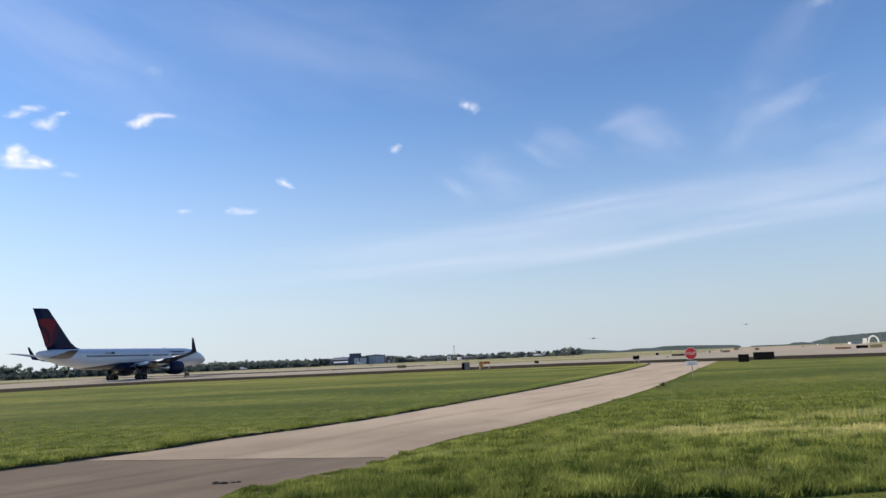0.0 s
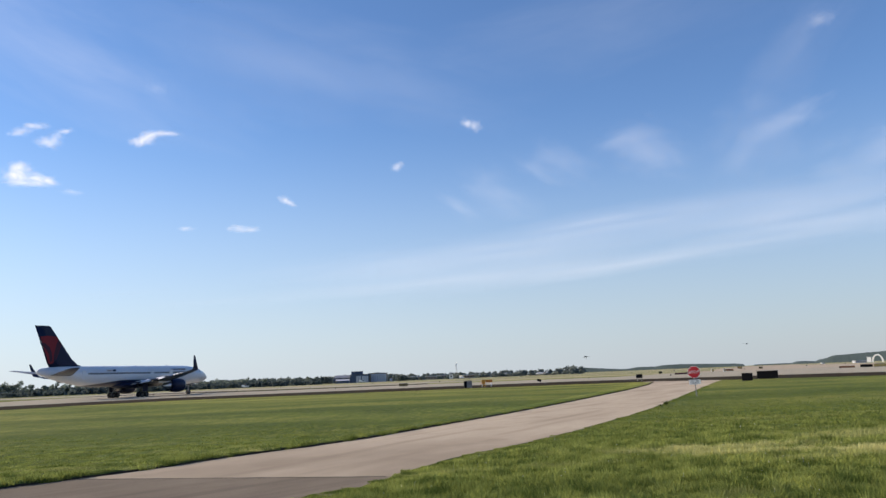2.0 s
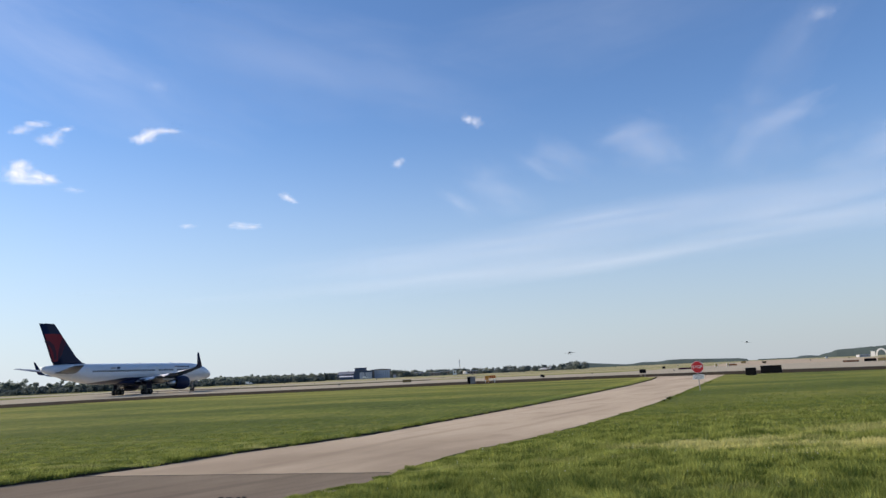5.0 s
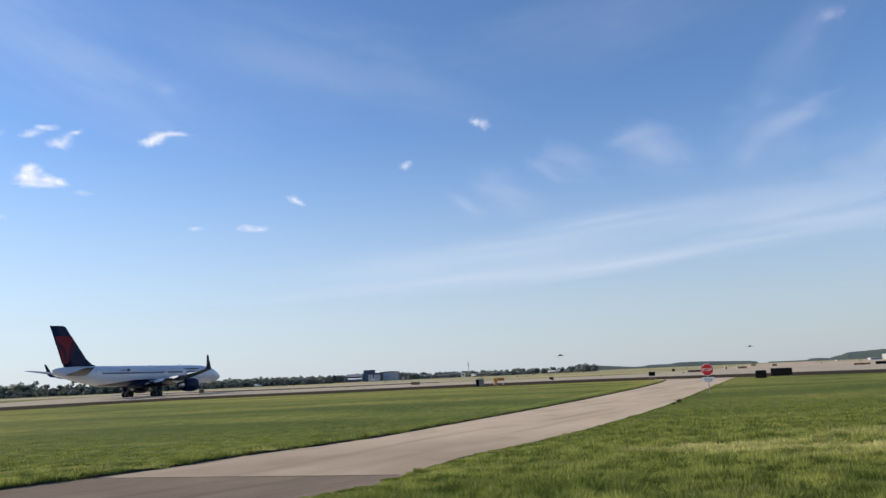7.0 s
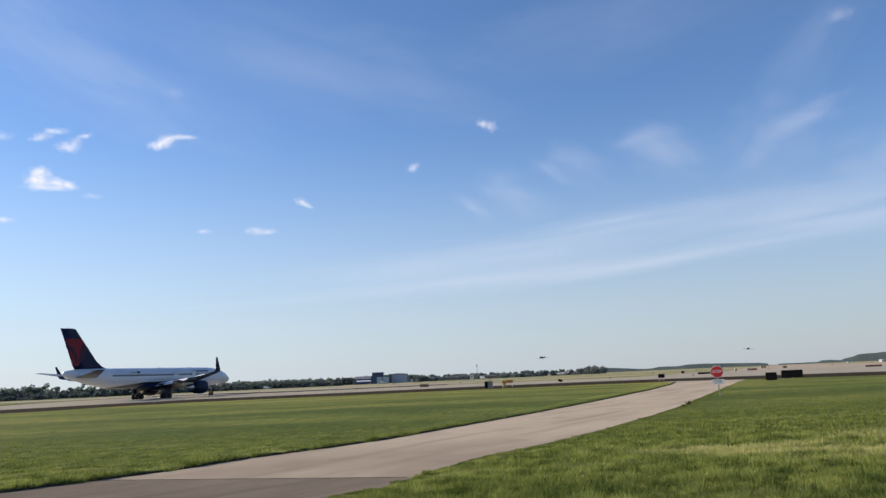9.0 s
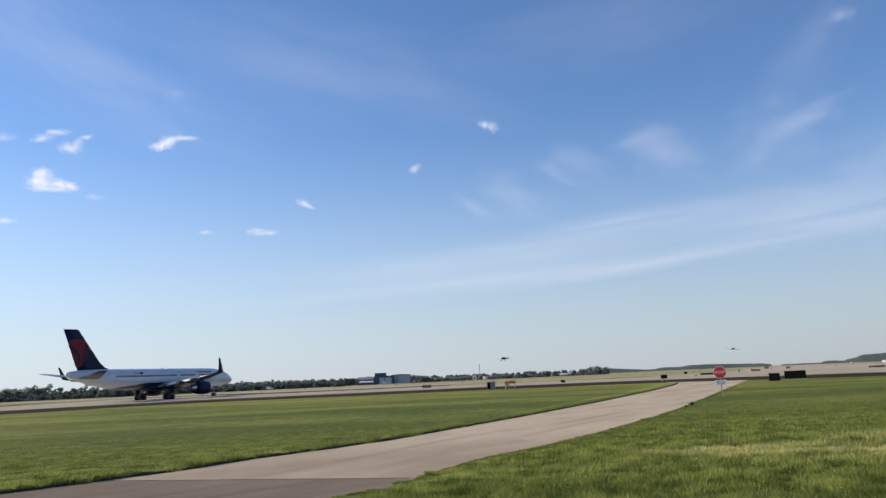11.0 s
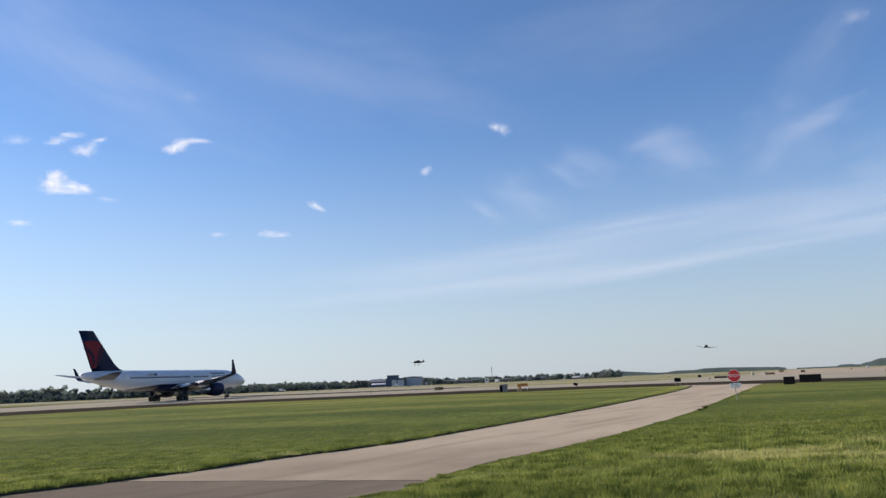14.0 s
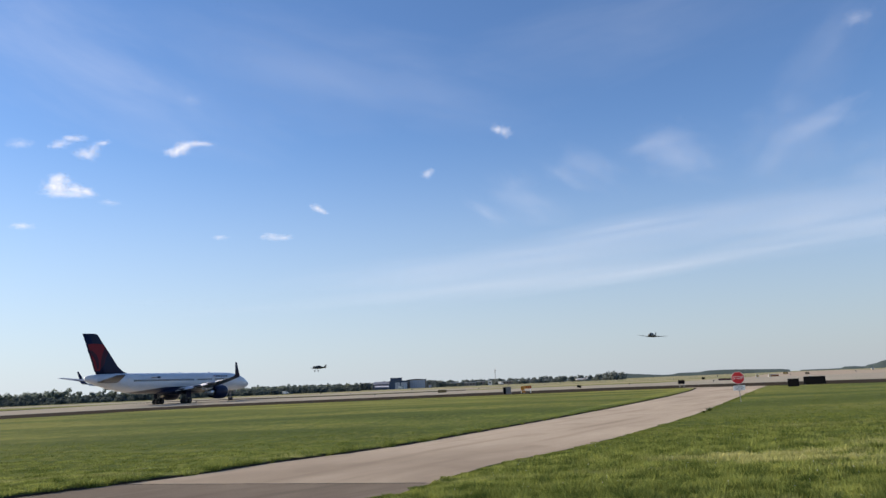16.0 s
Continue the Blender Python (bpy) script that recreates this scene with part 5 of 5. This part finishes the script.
# ---------- grass ----------
def build_grass():
    """Blades of grass nearest the camera and along the road's edges, as one mesh."""
    rng = np.random.default_rng(4)
    pts = []
    n = 540000
    y = 1 / (1 / 10.5 - rng.random(n) * (1 / 10.5 - 1 / 75))
    x = rng.uniform(-.74, .68, n) * (y + 1)
    right = x > np.interp(y, ROAD_Y, ROAD_R) + .1 * np.sin(y * 1.7 + 1) + .08 * np.sin(y * 4.3) + .06 * np.sin(y * 9.1) + .1
    keep = ((x < np.interp(y, ROAD_Y, ROAD_L) - .05) & (rng.random(n) > (y - 22) / 42)) | (right & (rng.random(n) > (y - 18) / 46))
    x, y = x[keep], y[keep]
    pts.append(np.c_[x, y, np.where(x > np.interp(y, ROAD_Y, ROAD_R), .035 + .07 * np.clip((x - np.interp(y, ROAD_Y, ROAD_R)) / 1.6, 0, 1), .055)])
    # the taller fringe along the road's edges
    for edge, side, hgt in ((ROAD_L, -1, .2), (ROAD_R, 1, .055)):
        n = 38000
        y = 12 + 60 * rng.random(n) ** 1.6
        x = np.interp(y, ROAD_Y, edge) + side * (rng.exponential(.18, n) + (.05 * np.sin(y * 3.1) + .04 * np.sin(y * 7.7) if side < 0 else .1 + .1 * np.sin(y * 1.7 + 1) + .08 * np.sin(y * 4.3) + .06 * np.sin(y * 9.1)))
        pts.append(np.c_[x, y, hgt * (1 - .3 * rng.random(n))])
    p = np.vstack(pts)
    p[:, 2] *= np.where(p[:, 0] < np.interp(p[:, 1], ROAD_Y, ROAD_L) - 1.5, np.clip(1.0 - (p[:, 1] - 14) / 40, .35, 1), np.clip(1.1 - (p[:, 1] - 14) / 34, .4, 1))
    clump = np.array([.5 * noise.noise((a * .8, b * .8, 2)) + .95 * noise.noise((a * 3.1, b * 3.1, 6)) for a, b in p[:, :2]])
    h = p[:, 2] * (1 + .45 * np.clip((15 - p[:, 1]) / 4, 0, 1)) * rng.uniform(.5, 1.25, len(p)) * (1 + 1.1 * np.clip(clump, -.75, 1))
    z = np.array([ground_z(a, b) for a, b in p[:, :2]]) - .01
    th = rng.uniform(0, 2 * np.pi, len(p))
    w = .008 + .0004 * p[:, 1]
    lean = rng.uniform(.15, .8, len(p)) * h
    la = rng.uniform(0, 2 * np.pi, len(p))
    base = np.c_[p[:, :2], z]
    side = np.c_[np.cos(th) * w, np.sin(th) * w, np.zeros(len(p))]
    tip = base + np.c_[np.cos(la) * lean, np.sin(la) * lean, h]
    v = np.stack([base - side, base + side, tip], 1).reshape(-1, 3)
    n = len(p)
    me = bpy.data.meshes.new("grass")
    me.vertices.add(3 * n)
    me.vertices.foreach_set("co", v.ravel())
    me.loops.add(3 * n)
    me.loops.foreach_set("vertex_index", np.arange(3 * n, dtype=np.int32))
    me.polygons.add(n)
    me.polygons.foreach_set("loop_start", np.arange(0, 3 * n, 3, dtype=np.int32))
    me.update(calc_edges=True)
    me.materials.append(M_BLADE)
    tagged(new("grass", me), "uneven green grass blades with paler dry tips", "grass", kind="stuff")


build_grass()


def build_clover():
    """White clover heads dotted through the near grass, as one mesh."""
    rng = random.Random(12)
    verts, faces = [], []
    for k in range(360):
        y = 1 / (1 / 11 - rng.random() * (1 / 11 - 1 / 26))
        x = rng.uniform(-.1, .66) * (y + 1)
        if x < np.interp(y, ROAD_Y, ROAD_R) + .4 or noise.noise((x * .5, y * .5, 9)) < .0:
            continue
        z, r = ground_z(x, y) + rng.uniform(.06, .12), rng.uniform(.004, .008)
        b = len(verts)
        verts += [(x + r, y, z), (x, y + r, z), (x - r, y, z), (x, y - r, z), (x, y, z + r), (x, y, z - r), (x + .002, y, z - .09), (x - .002, y, z - .09)]
        faces += [(b, b + 1, b + 4), (b + 1, b + 2, b + 4), (b + 2, b + 3, b + 4), (b + 3, b, b + 4), (b + 1, b, b + 5), (b + 2, b + 1, b + 5), (b + 3, b + 2, b + 5), (b, b + 3, b + 5), (b + 5, b + 6, b + 7)]
    me = bpy.data.meshes.new("clover")
    me.from_pydata(verts, [], faces)
    me.materials.append(M_SIGNWHITE)
    tagged(new("clover", me), "small white clover heads scattered in the grass", "clover", kind="stuff")


build_clover()


def build_weed(m, count, height, seed):
    """A weed clump: broad leaves arching out of one root."""
    rng = random.Random(seed)
    top = thing("weed", m, "dark leafy weed clump at the road's edge", "weed")
    for k in range(count):
        q, out, h = rng.random() * 6.283, rng.uniform(.06, .3), height * rng.uniform(.4, 1)
        d, e = Vector((math.cos(q), math.sin(q), 0)), Vector((-math.sin(q), math.cos(q), 0))
        bm = bmesh.new()
        rows = []
        for t in (0, .35, .7, 1):
            c = d * out * t + Vector((0, 0, h * (1.4 * t - .4 * t * t)))
            w = .05 * (math.sin(math.pi * min(1, t * .8 + .15)))
            rows.append([bm.verts.new(c - e * w), bm.verts.new(c + e * w)])
        for a, b in zip(rows, rows[1:]):
            bm.faces.new((a[0], a[1], b[1], b[0]))
        part("leaf", bm, M_WEED, top)


build_weed(pose(11.39, 41.01, 0), 22, .2, 1)
build_weed(pose(10.69, 39.41, 0), 12, .15, 2)


# ---------- motion ----------
def motions():
    walk(lander, [
        (0, pose(208.0, 1079.8, 17.43, 0, -2, 241.1)),
        (1, pose(192.6, 1036.4, 17.11, 0, -2, 241.8)),
        (2, pose(177.7, 992.9, 16.62, 0, -2, 242.2)),
        (3, pose(162.9, 949.3, 16.07, 0, -2, 242.3)),
        (4, pose(148.1, 905.8, 15.51, 0, -2, 242.1)),
        (5, pose(133.0, 862.3, 15.00, 0, -2, 241.6)),
        (6, pose(117.4, 819.1, 14.56, 0, -2, 240.8)),
        (7, pose(101.1, 776.1, 14.21, 0, -2, 239.7)),
        (8, pose(84.0, 733.4, 13.94, 0, -2, 238.4)),
        (9, pose(65.8, 691.2, 13.75, 0, -2, 237.0)),
        (10, pose(46.6, 649.4, 13.63, 0, -2, 235.5)),
        (11, pose(26.2, 608.2, 13.54, 0, -2, 233.9)),
        (12, pose(4.7, 567.5, 13.46, 0, -2, 232.4)),
        (13, pose(-17.8, 527.5, 13.36, 0, -2, 231.0)),
        (14, pose(-41.2, 487.9, 13.24, 0, -2, 229.8)),
        (15, pose(-65.4, 448.8, 13.06, 0, -2, 228.7)),
        (16, pose(-90.3, 410.2, 12.2, 0, -2, 228.0)),
    ])
    walk(flyer, [
        (0, pose(552.7, 1408.9, 36.30, -6, 1, 233.1)),
        (1, pose(522.9, 1341.1, 34.39, -6, 1, 235.2)),
        (2, pose(494.8, 1272.7, 31.33, -6, 1, 235.9)),
        (3, pose(467.0, 1204.1, 27.93, -6, 1, 235.8)),
        (4, pose(438.7, 1135.7, 24.69, -6, 1, 235.2)),
        (5, pose(409.6, 1067.7, 21.86, -6, 1, 234.5)),
        (6, pose(379.8, 999.9, 19.54, -6, 1, 233.9)),
        (7, pose(349.3, 932.5, 17.73, -6, 1, 233.5)),
        (8, pose(318.4, 865.3, 16.36, -6, -2, 233.2)),
        (9, pose(287.2, 798.2, 15.39, -6, -2, 236.0)),
        (10, pose(255.7, 731.1, 14.6, -6, -2, 239.0)),
        (11, pose(223.9, 664.1, 14.15, -6, -2, 241.5)),
        (12, pose(192.4, 597.0, 13.90, -6, -2, 243.0)),
        (13, pose(161.8, 529.9, 14.38, -6, -2, 244.0)),
        (14, pose(132.4, 462.6, 14.53, -6, -2, 244.0)),
        (15, pose(101.1, 395.2, 15.42, -6, -2, 243.0)),
        (16, pose(70.1, 327.3, 17.30, -6, -2, 240.0)),
    ])
    walk(cumulus, [(0, pose(0, 0, 0)), (16, pose(0, 0, 0, 0, 0, 0.55))])
    walk(cirrus, [(0, pose(0, 0, 0)), (16, pose(0, 0, 0, 0, 0, 0.8))])


motions()
